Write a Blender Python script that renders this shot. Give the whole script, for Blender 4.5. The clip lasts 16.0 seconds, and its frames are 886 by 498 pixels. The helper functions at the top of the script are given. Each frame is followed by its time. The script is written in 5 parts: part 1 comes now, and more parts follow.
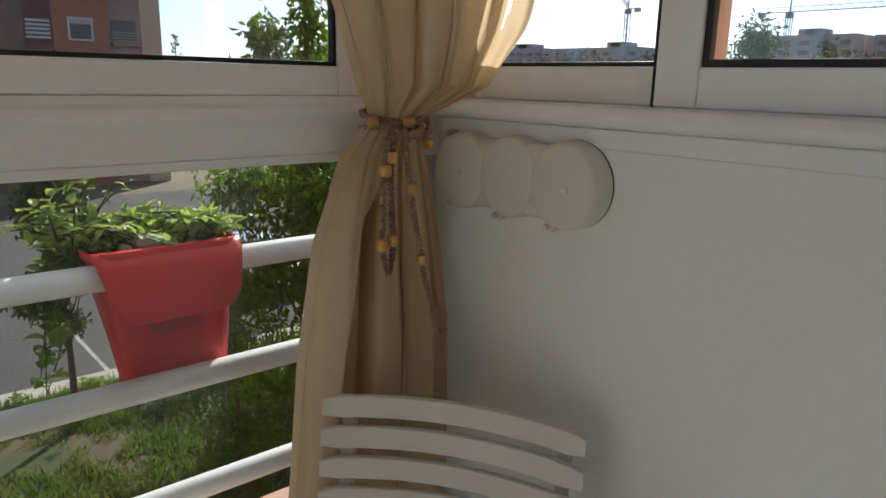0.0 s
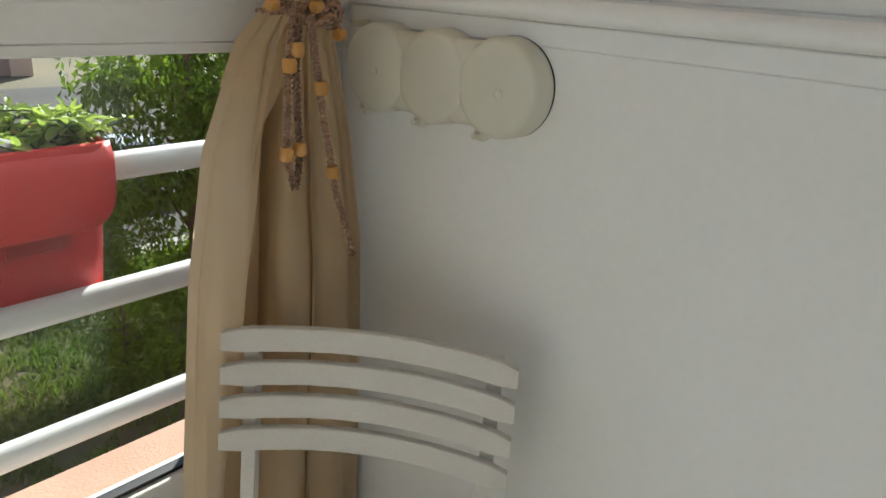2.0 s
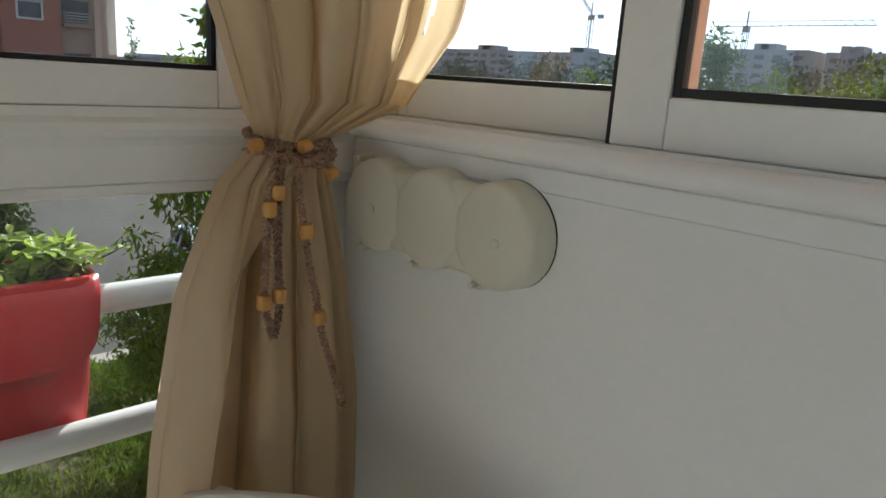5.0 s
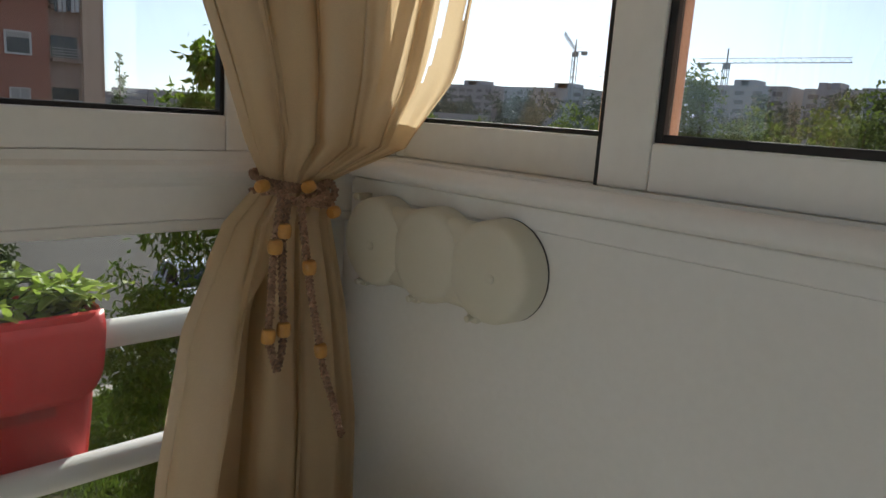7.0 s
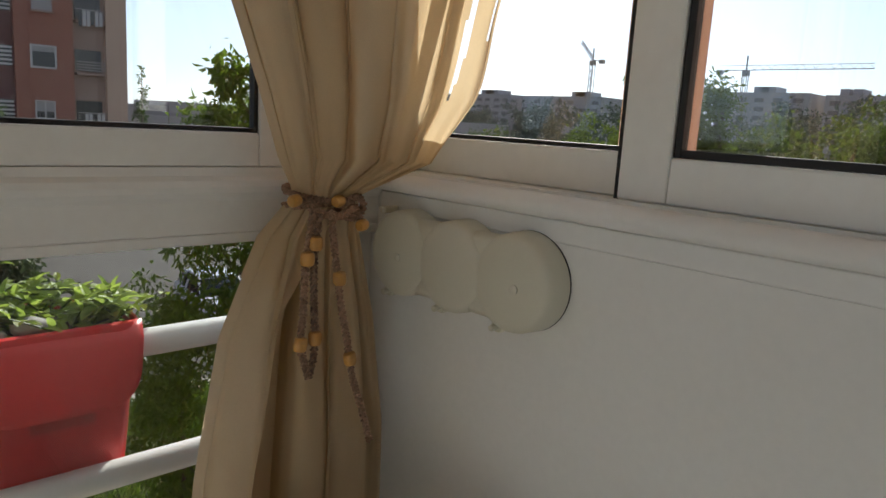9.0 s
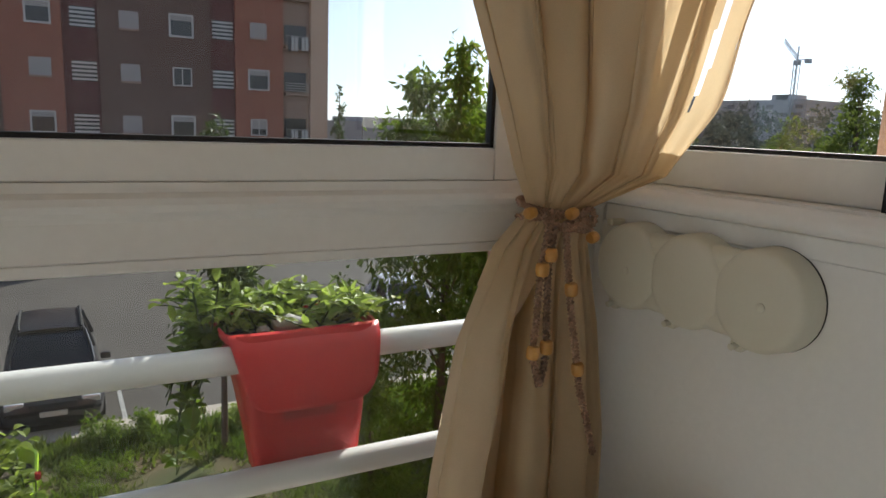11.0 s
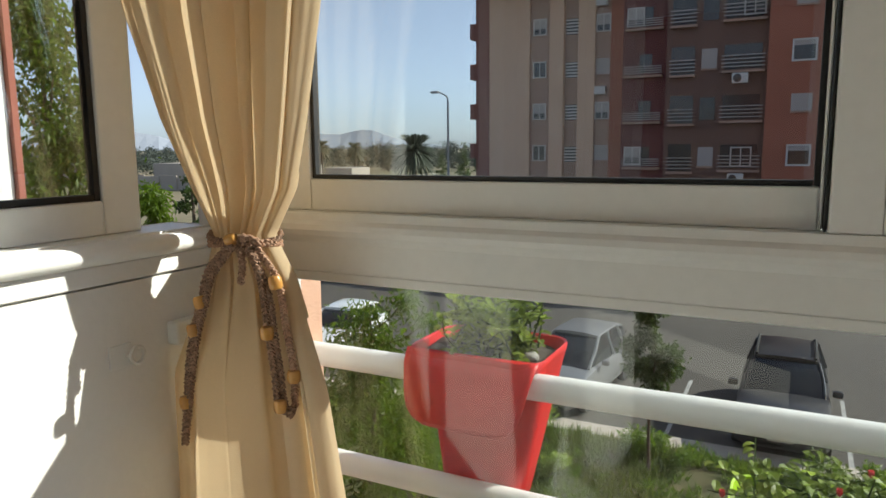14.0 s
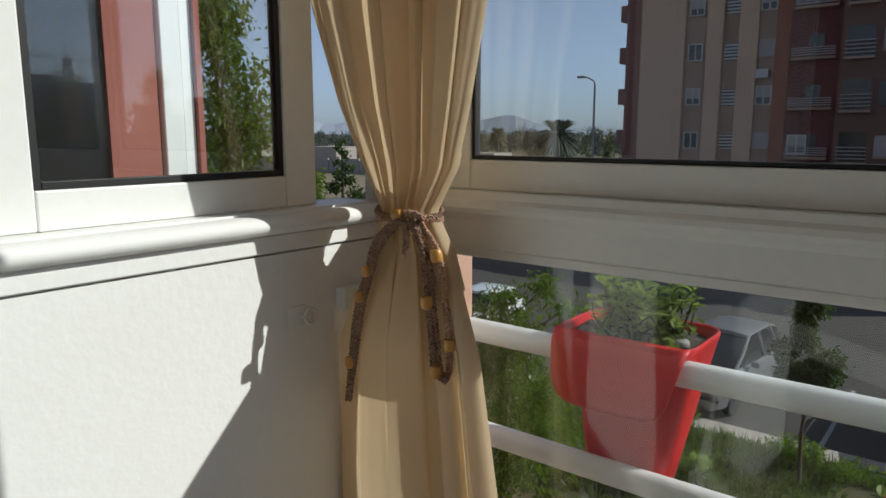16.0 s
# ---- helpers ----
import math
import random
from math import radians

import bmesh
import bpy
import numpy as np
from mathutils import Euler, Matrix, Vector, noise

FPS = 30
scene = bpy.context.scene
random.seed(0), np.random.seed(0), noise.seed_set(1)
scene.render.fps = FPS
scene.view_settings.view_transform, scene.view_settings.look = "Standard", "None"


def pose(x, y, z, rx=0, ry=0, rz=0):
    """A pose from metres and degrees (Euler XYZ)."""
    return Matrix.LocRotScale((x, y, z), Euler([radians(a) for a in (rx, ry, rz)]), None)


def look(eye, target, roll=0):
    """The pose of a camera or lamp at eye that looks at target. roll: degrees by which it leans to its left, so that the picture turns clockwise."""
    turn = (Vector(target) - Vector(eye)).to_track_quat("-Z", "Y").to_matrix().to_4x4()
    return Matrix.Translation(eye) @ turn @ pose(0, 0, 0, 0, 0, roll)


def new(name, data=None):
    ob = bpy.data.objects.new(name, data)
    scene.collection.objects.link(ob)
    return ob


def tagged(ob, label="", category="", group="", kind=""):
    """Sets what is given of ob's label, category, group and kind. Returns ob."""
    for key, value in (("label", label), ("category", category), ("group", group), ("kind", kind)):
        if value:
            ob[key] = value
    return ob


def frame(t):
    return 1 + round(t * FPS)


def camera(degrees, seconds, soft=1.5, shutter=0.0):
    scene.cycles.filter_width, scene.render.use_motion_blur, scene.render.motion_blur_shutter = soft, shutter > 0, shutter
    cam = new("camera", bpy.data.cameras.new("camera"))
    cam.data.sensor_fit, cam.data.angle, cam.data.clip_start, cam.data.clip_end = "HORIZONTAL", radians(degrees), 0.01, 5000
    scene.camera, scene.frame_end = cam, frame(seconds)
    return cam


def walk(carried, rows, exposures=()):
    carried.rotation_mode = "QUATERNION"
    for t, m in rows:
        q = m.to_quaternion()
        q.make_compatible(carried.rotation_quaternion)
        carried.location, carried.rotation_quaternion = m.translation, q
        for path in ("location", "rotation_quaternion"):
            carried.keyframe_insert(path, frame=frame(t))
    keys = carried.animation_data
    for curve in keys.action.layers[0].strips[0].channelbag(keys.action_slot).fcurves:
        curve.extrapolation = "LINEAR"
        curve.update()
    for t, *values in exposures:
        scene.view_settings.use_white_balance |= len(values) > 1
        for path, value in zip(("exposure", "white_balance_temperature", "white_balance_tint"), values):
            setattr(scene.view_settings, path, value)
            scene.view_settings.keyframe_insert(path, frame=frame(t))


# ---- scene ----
cam = camera(64.8, 16.0)
PATH = [
    (0, (0.1267, -0.9861, 1.2232), (1.4048, 0.479, 0.7541), 1.27),
    (0.5, (0.1324, -0.9686, 1.2234), (1.4064, 0.4738, 0.6789), 1.53),
    (1, (0.1481, -0.9542, 1.2085), (1.4666, 0.4263, 0.6121), 2.13),
    (1.5, (0.1502, -0.9034, 1.2114), (1.5576, 0.3401, 0.5237), 3.85),
    (2, (0.1884, -0.8727, 1.1983), (1.6292, 0.3189, 0.4885), 3.99),
    (2.5, (0.2483, -0.8726, 1.19), (1.6718, 0.3683, 0.5314), 4.36),
    (3, (0.3373, -0.8695, 1.2138), (1.6782, 0.4625, 0.5597), 3.93),
    (3.5, (0.3423, -0.8507, 1.2269), (1.6791, 0.5106, 0.6268), 4.03),
    (4, (0.3454, -0.8479, 1.2401), (1.6998, 0.5159, 0.6872), 3.92),
    (4.5, (0.3361, -0.8491, 1.2453), (1.7019, 0.5217, 0.7397), 3.89),
    (6.8, (0.3131, -0.8893, 1.2618), (1.6832, 0.5157, 0.8757), 4.11),
    (7, (0.2906, -0.876, 1.2611), (1.6928, 0.5001, 0.8865), 3.93),
    (7.5, (0.2853, -0.8742, 1.2622), (1.6902, 0.5021, 0.8989), 4.17),
    (8, (0.282, -0.8816, 1.2608), (1.6813, 0.5065, 0.9213), 3.54),
    (8.2, (0.2828, -0.884, 1.2612), (1.6823, 0.5046, 0.9248), 3.52),
    (10.3, (0.217, -0.897, 1.283), (1.4046, 0.6675, 0.9061), 2.9),
    (10.5, (0.227, -0.87, 1.27), (1.3711, 0.7291, 0.904), 2.7),
    (11, (0.191, -0.864, 1.271), (1.152, 0.8551, 0.923), 2.2),
    (11.5, (0.137, -0.852, 1.27), (0.642, 1.05, 0.913), 1.0),
    (12, (0.088, -0.846, 1.271), (0.192, 1.1154, 0.8939), 0.5),
    (12.5, (0.037, -0.843, 1.276), (-0.3021, 1.0954, 0.9189), -0.2),
    (13, (0.003, -0.85, 1.284), (-0.6479, 1.0149, 0.97), -0.4),
    (13.5, (-0.019, -0.85, 1.292), (-0.828, 0.9531, 0.985), -0.3),
    (14, (-0.028, -0.851, 1.29), (-0.9298, 0.9106, 1.0011), -0.5),
    (14.5, (-0.034, -0.862, 1.29), (-1.0598, 0.8306, 1.0021), -0.4),
    (15, (-0.034, -0.883, 1.29), (-1.1431, 0.7531, 0.985), -0.4),
    (15.5, (-0.033, -0.898, 1.292), (-1.2181, 0.6751, 0.944), -0.5),
    (16, (-0.027, -0.897, 1.285), (-1.2574, 0.6455, 0.9579), -0.0),
]
walk(cam, [(t, look(eye, target, roll)) for t, eye, target, roll in PATH],
     [(0.0, 0.92, 6500, 6), (0.5, 1.14, 6450, 4), (1.0, 1.25, 6400, 2), (1.5, 1.50, 6400, 2), (3.0, 1.62, 6400, 2), (3.5, 1.60, 6350, 2), (4.5, 1.32, 6300, 2), (7.0, 0.75, 6600, 4),
      (10.5, 0.92, 6700, 6), (11.0, 0.97, 6700, 6), (11.8, 1.30, 6450, 2), (12.5, 1.22, 6750, 4), (13.5, 1.14, 6750, 2), (14.5, 0.80, 6650, 1), (16.0, 0.26, 6250, 3)])

# ---- daylight ----
SUN_AZ, SUN_EL = radians(51.5), radians(32.4)      # azimuth from +y towards +x
world = bpy.data.worlds.new("daylight")
scene.world = world
world.use_nodes = True
wn, wl = world.node_tree.nodes, world.node_tree.links
sky = wn.new("ShaderNodeTexSky")
sky.sky_type, sky.sun_disc = "NISHITA", False
sky.sun_elevation, sky.sun_rotation = SUN_EL, SUN_AZ
sky.air_density, sky.dust_density, sky.ozone_density = 0.8, 0.7, 2.5
haze = wn.new("ShaderNodeHueSaturation")
haze.inputs["Saturation"].default_value = 0.46
air = wn.new("ShaderNodeMix")
air.data_type, air.blend_type = "RGBA", "MULTIPLY"
air.inputs["Factor"].default_value = 1.0
air.inputs["B"].default_value = (0.80, 0.885, 1.10, 1)
wl.new(sky.outputs[0], haze.inputs["Color"])
wl.new(haze.outputs[0], air.inputs["A"])
wl.new(air.outputs["Result"], wn["Background"].inputs[0])
wn["Background"].inputs[1].default_value = 0.084
sun = new("sun", bpy.data.lights.new("sun", "SUN"))
sun.data.energy, sun.data.angle, sun.data.color = 3.2, radians(0.5), (1.0, 0.955, 0.895)
sun.matrix_world = look((0, 0, 30), (-math.sin(SUN_AZ) * math.cos(SUN_EL), -math.cos(SUN_AZ) * math.cos(SUN_EL), 30 - math.sin(SUN_EL)))


# ---- building blocks ----
def box(bm, x0, x1, y0, y1, z0, z1, bevel=0.0, seg=1):
    r = bmesh.ops.create_cube(bm, size=1.0, matrix=Matrix.Translation(((x0 + x1) / 2, (y0 + y1) / 2, (z0 + z1) / 2))
                              @ Matrix.Diagonal((abs(x1 - x0), abs(y1 - y0), abs(z1 - z0), 1)))
    if bevel:
        edges = list({e for v in r["verts"] for e in v.link_edges})
        bmesh.ops.bevel(bm, geom=edges, offset=bevel, segments=seg, profile=0.5, affect="EDGES")
    return bm


def tube(bm, pts, radius, sides=8, cap=True):
    """A round bar along pts; radius is one number or one for each point."""
    pts = [Vector(p) for p in pts]
    rad = radius if isinstance(radius, (list, tuple)) else [radius] * len(pts)
    rings, side = [], None
    for i, p in enumerate(pts):
        d = (pts[min(i + 1, len(pts) - 1)] - pts[max(i - 1, 0)]).normalized()
        if side is None:
            side = d.orthogonal().normalized()
        side = (side - d * side.dot(d)).normalized()
        up = d.cross(side)
        rings.append([bm.verts.new(p + (side * math.cos(a) + up * math.sin(a)) * rad[i])
                      for a in (2 * math.pi * k / sides for k in range(sides))])
    for a, b in zip(rings, rings[1:]):
        for k in range(sides):
            bm.faces.new((a[k], a[(k + 1) % sides], b[(k + 1) % sides], b[k]))
    if cap:
        bm.faces.new(rings[0][::-1])
        bm.faces.new(rings[-1])
    return bm


def lathe(bm, prof, axis_point, axis, sides=40):
    """Turn (radius, height) pairs about an axis through axis_point."""
    q = Vector(axis).to_track_quat("Z", "Y")
    rings = []
    for r, h in prof:
        rings.append([bm.verts.new(Vector(axis_point) + q @ Vector((r * math.cos(a), r * math.sin(a), h)))
                      for a in (2 * math.pi * k / sides for k in range(sides))])
    for a, b in zip(rings, rings[1:]):
        for k in range(sides):
            bm.faces.new((a[k], a[(k + 1) % sides], b[(k + 1) % sides], b[k]))
    bm.faces.new(rings[-1])
    bm.faces.new(rings[0][::-1])
    return bm


def prism(bm, outline, axis, a, b):
    """An outline of (u, v) pairs drawn out along axis from a to b."""
    def place(u, v, w):
        return {"x": (w, u, v), "y": (u, w, v), "z": (u, v, w)}[axis]
    lo = [bm.verts.new(place(u, v, a)) for u, v in outline]
    hi = [bm.verts.new(place(u, v, b)) for u, v in outline]
    n = len(outline)
    for k in range(n):
        bm.faces.new((lo[k], lo[(k + 1) % n], hi[(k + 1) % n], hi[k]))
    bm.faces.new(lo[::-1])
    bm.faces.new(hi)
    bmesh.ops.recalc_face_normals(bm, faces=bm.faces[:])
    return bm


def leaf(bm, at, way, length, width, up=(0, 0, 1), curl=0.25):
    """A rounded leaf folded along its rib, with a bent tip."""
    way = Vector(way).normalized()
    side = way.cross(Vector(up))
    side = (side if side.length > 1e-3 else way.orthogonal()).normalized()
    nrm = side.cross(way)
    at = Vector(at)
    def rib(t):
        return at + way * length * t + nrm * length * (0.22 * t * (1 - t) - curl * t * t)
    spine = [bm.verts.new(rib(t)) for t in (0.0, 0.3, 0.65, 1.0)]
    for s in (-1, 1):
        rim = [bm.verts.new(rib(t) + side * s * width * h + nrm * width * 0.45 * h) for t, h in ((0.14, 0.30), (0.42, 0.50), (0.74, 0.40), (0.93, 0.18))]
        for f in ((spine[0], spine[1], rim[1], rim[0]), (spine[1], spine[2], rim[2], rim[1]), (spine[2], spine[3], rim[3], rim[2])):
            bm.faces.new(f[::s])


def part(name, bm, material, parent=None, label="", smooth=False):
    data = bpy.data.meshes.new(name)
    bm.to_mesh(data)
    bm.free()
    if smooth:
        for f in data.polygons:
            f.use_smooth = True
        data.set_sharp_from_angle(angle=radians(40))
    data.materials.append(material)
    ob = new(name, data)
    if parent is not None:
        ob.parent = parent
    if label:
        ob["label"] = label
    return ob


def group_of(name, label="", category="", group="", kind="", at=(0, 0, 0)):
    ob = new(name)
    ob.location = at
    return tagged(ob, label, category, group, kind)


B = bmesh.new


# ---- materials ----
def surface(name, colour, rough=0.6, second=None, scale=8.0, amount=0.5, bump=0.1, fine=120.0, metal=0.0, grain=0.06,
            translucent=0.0, spread=0.0, stretch=(1, 1, 1), coat=0.0, specular=0.5):
    """A node material: base colour with large stains and fine grain, roughness variation and relief."""
    m = bpy.data.materials.new(name)
    m.use_nodes = True
    n, l = m.node_tree.nodes, m.node_tree.links
    p = n["Principled BSDF"]
    tc = n.new("ShaderNodeTexCoord")
    mp = n.new("ShaderNodeMapping")
    mp.inputs["Scale"].default_value = stretch
    l.new(tc.outputs["Object"], mp.inputs[0])
    big, small = n.new("ShaderNodeTexNoise"), n.new("ShaderNodeTexNoise")
    big.inputs["Scale"].default_value, big.inputs["Detail"].default_value = scale, 5
    small.inputs["Scale"].default_value, small.inputs["Detail"].default_value = fine, 3
    l.new(mp.outputs[0], big.inputs["Vector"])
    l.new(mp.outputs[0], small.inputs["Vector"])
    ramp = n.new("ShaderNodeValToRGB")
    ramp.color_ramp.elements[0].position, ramp.color_ramp.elements[1].position = 0.35, 0.68
    l.new(big.outputs[0], ramp.inputs[0])
    mix = n.new("ShaderNodeMix")
    mix.data_type = "RGBA"
    second = second or tuple(c * 0.82 for c in colour)
    mul = n.new("ShaderNodeMath")
    mul.operation = "MULTIPLY"
    mul.inputs[1].default_value = amount
    l.new(ramp.outputs[0], mul.inputs[0])
    l.new(mul.outputs[0], mix.inputs["Factor"])
    mix.inputs["A"].default_value = (*colour, 1)
    mix.inputs["B"].default_value = (*second, 1)
    hsv = n.new("ShaderNodeHueSaturation")
    l.new(mix.outputs["Result"], hsv.inputs["Color"])
    val = n.new("ShaderNodeMapRange")
    val.inputs["To Min"].default_value, val.inputs["To Max"].default_value = 1 - grain * 2, 1 + grain * 2
    l.new(small.outputs[0], val.inputs["Value"])
    if spread:
        geo, info = n.new("ShaderNodeNewGeometry"), n.new("ShaderNodeObjectInfo")
        add, mr, times = n.new("ShaderNodeMath"), n.new("ShaderNodeMapRange"), n.new("ShaderNodeMath")
        l.new(geo.outputs["Random Per Island"], add.inputs[0])
        l.new(info.outputs["Random"], add.inputs[1])
        mr.inputs["From Max"].default_value = 2.0
        mr.inputs["To Min"].default_value, mr.inputs["To Max"].default_value = 1 - spread, 1 + spread
        l.new(add.outputs[0], mr.inputs["Value"])
        times.operation = "MULTIPLY"
        l.new(mr.outputs[0], times.inputs[0])
        l.new(val.outputs[0], times.inputs[1])
        l.new(times.outputs[0], hsv.inputs["Value"])
    else:
        l.new(val.outputs[0], hsv.inputs["Value"])
    l.new(hsv.outputs[0], p.inputs["Base Color"])
    rr = n.new("ShaderNodeMapRange")
    rr.inputs["To Min"].default_value, rr.inputs["To Max"].default_value = max(0.02, rough - 0.1), min(1, rough + 0.1)
    l.new(big.outputs[0], rr.inputs["Value"])
    l.new(rr.outputs[0], p.inputs["Roughness"])
    p.inputs["Metallic"].default_value = metal
    p.inputs["Coat Weight"].default_value = coat
    p.inputs["Specular IOR Level"].default_value = specular
    if bump:
        b = n.new("ShaderNodeBump")
        b.inputs["Strength"].default_value, b.inputs["Distance"].default_value = bump, 0.004
        l.new(small.outputs[0], b.inputs["Height"])
        l.new(b.outputs[0], p.inputs["Normal"])
    if translucent:
        tr, ms = n.new("ShaderNodeBsdfTranslucent"), n.new("ShaderNodeMixShader")
        l.new(hsv.outputs[0], tr.inputs["Color"])
        ms.inputs[0].default_value = translucent
        l.new(p.outputs[0], ms.inputs[1])
        l.new(tr.outputs[0], ms.inputs[2])
        l.new(ms.outputs[0], n["Material Output"].inputs[0])
    return m


def pane_material(name, tint=(0.95, 0.97, 0.96), dirt=0.05, boost=1.0):
    """Clear glass: see-through, with mirror gloss by Fresnel and a thin film of dust."""
    m = bpy.data.materials.new(name)
    m.use_nodes = True
    n, l = m.node_tree.nodes, m.node_tree.links
    n.remove(n["Principled BSDF"])
    clear, gloss, dust = n.new("ShaderNodeBsdfTransparent"), n.new("ShaderNodeBsdfGlossy"), n.new("ShaderNodeBsdfDiffuse")
    clear.inputs[0].default_value = (*tint, 1)
    gloss.inputs["Roughness"].default_value = 0.004
    gloss.inputs["Color"].default_value = (1, 1, 1, 1)
    lw, pw, mu = n.new("ShaderNodeLayerWeight"), n.new("ShaderNodeMath"), n.new("ShaderNodeMapRange")
    lw.inputs["Blend"].default_value = 0.5
    pw.operation = "POWER"
    pw.inputs[1].default_value = 5.0
    l.new(lw.outputs["Facing"], pw.inputs[0])
    l.new(pw.outputs[0], mu.inputs["Value"])
    mu.inputs["To Min"].default_value, mu.inputs["To Max"].default_value = 0.04 * boost, 0.95
    a, b = n.new("ShaderNodeMixShader"), n.new("ShaderNodeMixShader")
    tc, nz, mr = n.new("ShaderNodeTexCoord"), n.new("ShaderNodeTexNoise"), n.new("ShaderNodeMapRange")
    nz.inputs["Scale"].default_value, nz.inputs["Detail"].default_value = 5, 7
    l.new(tc.outputs["Object"], nz.inputs["Vector"])
    l.new(nz.outputs[0], mr.inputs["Value"])
    mr.inputs["From Min"].default_value, mr.inputs["From Max"].default_value = 0.4, 0.8
    mr.inputs["To Min"].default_value, mr.inputs["To Max"].default_value = dirt * 0.4, dirt * 1.6
    dust.inputs[0].default_value = (0.75, 0.75, 0.72, 1)
    l.new(mr.outputs[0], a.inputs[0])
    l.new(clear.outputs[0], a.inputs[1])
    l.new(dust.outputs[0], a.inputs[2])
    l.new(mu.outputs[0], b.inputs[0])
    l.new(a.outputs[0], b.inputs[1])
    l.new(gloss.outputs[0], b.inputs[2])
    l.new(b.outputs[0], n["Material Output"].inputs[0])
    return m


PLASTER = surface("white_plaster", (0.89, 0.89, 0.87), 0.75, (0.85, 0.85, 0.83), 2.5, 0.5, 0.12, 90, grain=0.015)
ALU = surface("white_lacquered_aluminium", (0.87, 0.875, 0.855), 0.42, (0.82, 0.82, 0.795), 3, 0.5, 0.03, 60, grain=0.02)
RAIL = surface("white_enamel_paint", (0.80, 0.80, 0.78), 0.4, (0.70, 0.69, 0.66), 14, 0.5, 0.08, 180, grain=0.03)
GASKET = surface("black_rubber", (0.012, 0.012, 0.013), 0.55, scale=20, bump=0.05)
GLASS = pane_material("window_glass", dirt=0.005, boost=1.6)
LOWGLASS = pane_material("lower_window_glass", (0.94, 0.96, 0.96), 0.004, 1.0)
PEACH = surface("peach_render", (0.60, 0.355, 0.25), 0.85, (0.51, 0.295, 0.205), 9, 0.6, 0.5, 160, grain=0.05)
FLOORTILE = surface("beige_floor_tile", (0.71, 0.70, 0.67), 0.35, (0.67, 0.65, 0.61), 5, 0.6, 0.05, 90, spread=0.06)
CLOTH = surface("beige_voile", (0.77, 0.62, 0.41), 0.8, (0.69, 0.53, 0.33), 6, 0.5, 0.3, 900, grain=0.05, translucent=0.46)
CORD = surface("brown_macrame_cord", (0.31, 0.18, 0.115), 0.85, (0.52, 0.37, 0.275), 70, 0.4, 0.4, 700, grain=0.05, spread=0.75)
BEAD = surface("varnished_wooden_bead", (0.58, 0.30, 0.07), 0.32, (0.44, 0.20, 0.05), 60, 0.6, 0.05, 300, coat=0.4, spread=0.18)
CREAM = surface("cream_plastic", (0.74, 0.72, 0.61), 0.45, (0.70, 0.67, 0.56), 12, 0.5, 0.02, 200, grain=0.01)
CHAIRWHITE = surface("white_painted_wood", (0.66, 0.63, 0.58), 0.5, (0.66, 0.62, 0.56), 10, 0.5, 0.15, 150, stretch=(1, 1, 6))
RED = surface("red_plastic", (0.62, 0.024, 0.024), 0.42, (0.54, 0.021, 0.020), 9, 0.5, 0.04, 160)
# darker copy of the pot's red, for painted shade below the apron
REDSHADE = surface("shaded_red_plastic", (0.40, 0.019, 0.018), 0.5, scale=9)
LIME = surface("lime_plastic", (0.38, 0.60, 0.02), 0.38, (0.33, 0.52, 0.02), 9, 0.5, 0.04, 160)
SOIL = surface("dark_potting_soil", (0.06, 0.045, 0.03), 0.95, (0.10, 0.08, 0.06), 40, 0.7, 0.8, 200, grain=0.2)
PEBBLE = surface("grey_pebble", (0.27, 0.255, 0.235), 0.7, scale=30, spread=0.3)
ASPHALT = surface("asphalt", (0.078, 0.068, 0.058), 0.9, (0.056, 0.049, 0.042), 0.35, 0.7, 0.12, 30, grain=0.03)
KERB = surface("concrete_paving", (0.42, 0.37, 0.31), 0.85, (0.34, 0.30, 0.26), 1.5, 0.6, 0.3, 40, spread=0.12)
LINE = surface("white_road_paint", (0.42, 0.42, 0.40), 0.8, (0.20, 0.20, 0.20), 6, 0.8, 0.2, 60)
LAWN = surface("lawn_soil", (0.050, 0.065, 0.014), 0.95, (0.15, 0.10, 0.055), 0.55, 0.95, 0.8, 12, grain=0.25)
FIELD = surface("dry_field", (0.22, 0.17, 0.105), 0.95, (0.10, 0.11, 0.05), 0.02, 0.8, 0.3, 1.5, grain=0.15)
BARK = surface("grey_brown_bark", (0.12, 0.085, 0.06), 0.9, (0.07, 0.05, 0.035), 8, 0.7, 0.8, 40, grain=0.15)
LEAF = surface("fresh_green_leaf", (0.17, 0.255, 0.022), 0.45, (0.08, 0.15, 0.014), 3, 0.7, 0.05, 40, translucent=0.66, spread=0.4)
LEAFDARK = surface("dark_green_leaf", (0.075, 0.115, 0.020), 0.5, (0.04, 0.075, 0.015), 2, 0.7, 0.05, 40, translucent=0.45, spread=0.4)
LEAFPALE = surface("pale_green_leaf", (0.36, 0.45, 0.085), 0.45, (0.20, 0.30, 0.045), 20, 0.7, 0.05, 90, translucent=0.6, spread=0.35)
GRASS = surface("grass_blade", (0.10, 0.18, 0.016), 0.7, (0.15, 0.155, 0.035), 0.6, 0.85, 0.05, 30, translucent=0.5, spread=0.4)

# ---- the balcony's shell ----
FLOOR, CEIL, GROUND = -0.12, 2.35, -5.5
WX, EX, BACK = -0.86, 0.96, -2.05


def structure(name, bm, material, label, smooth=False):
    return tagged(part(name, bm, material, None, label, smooth), category=name.split("_")[0], kind="structure")


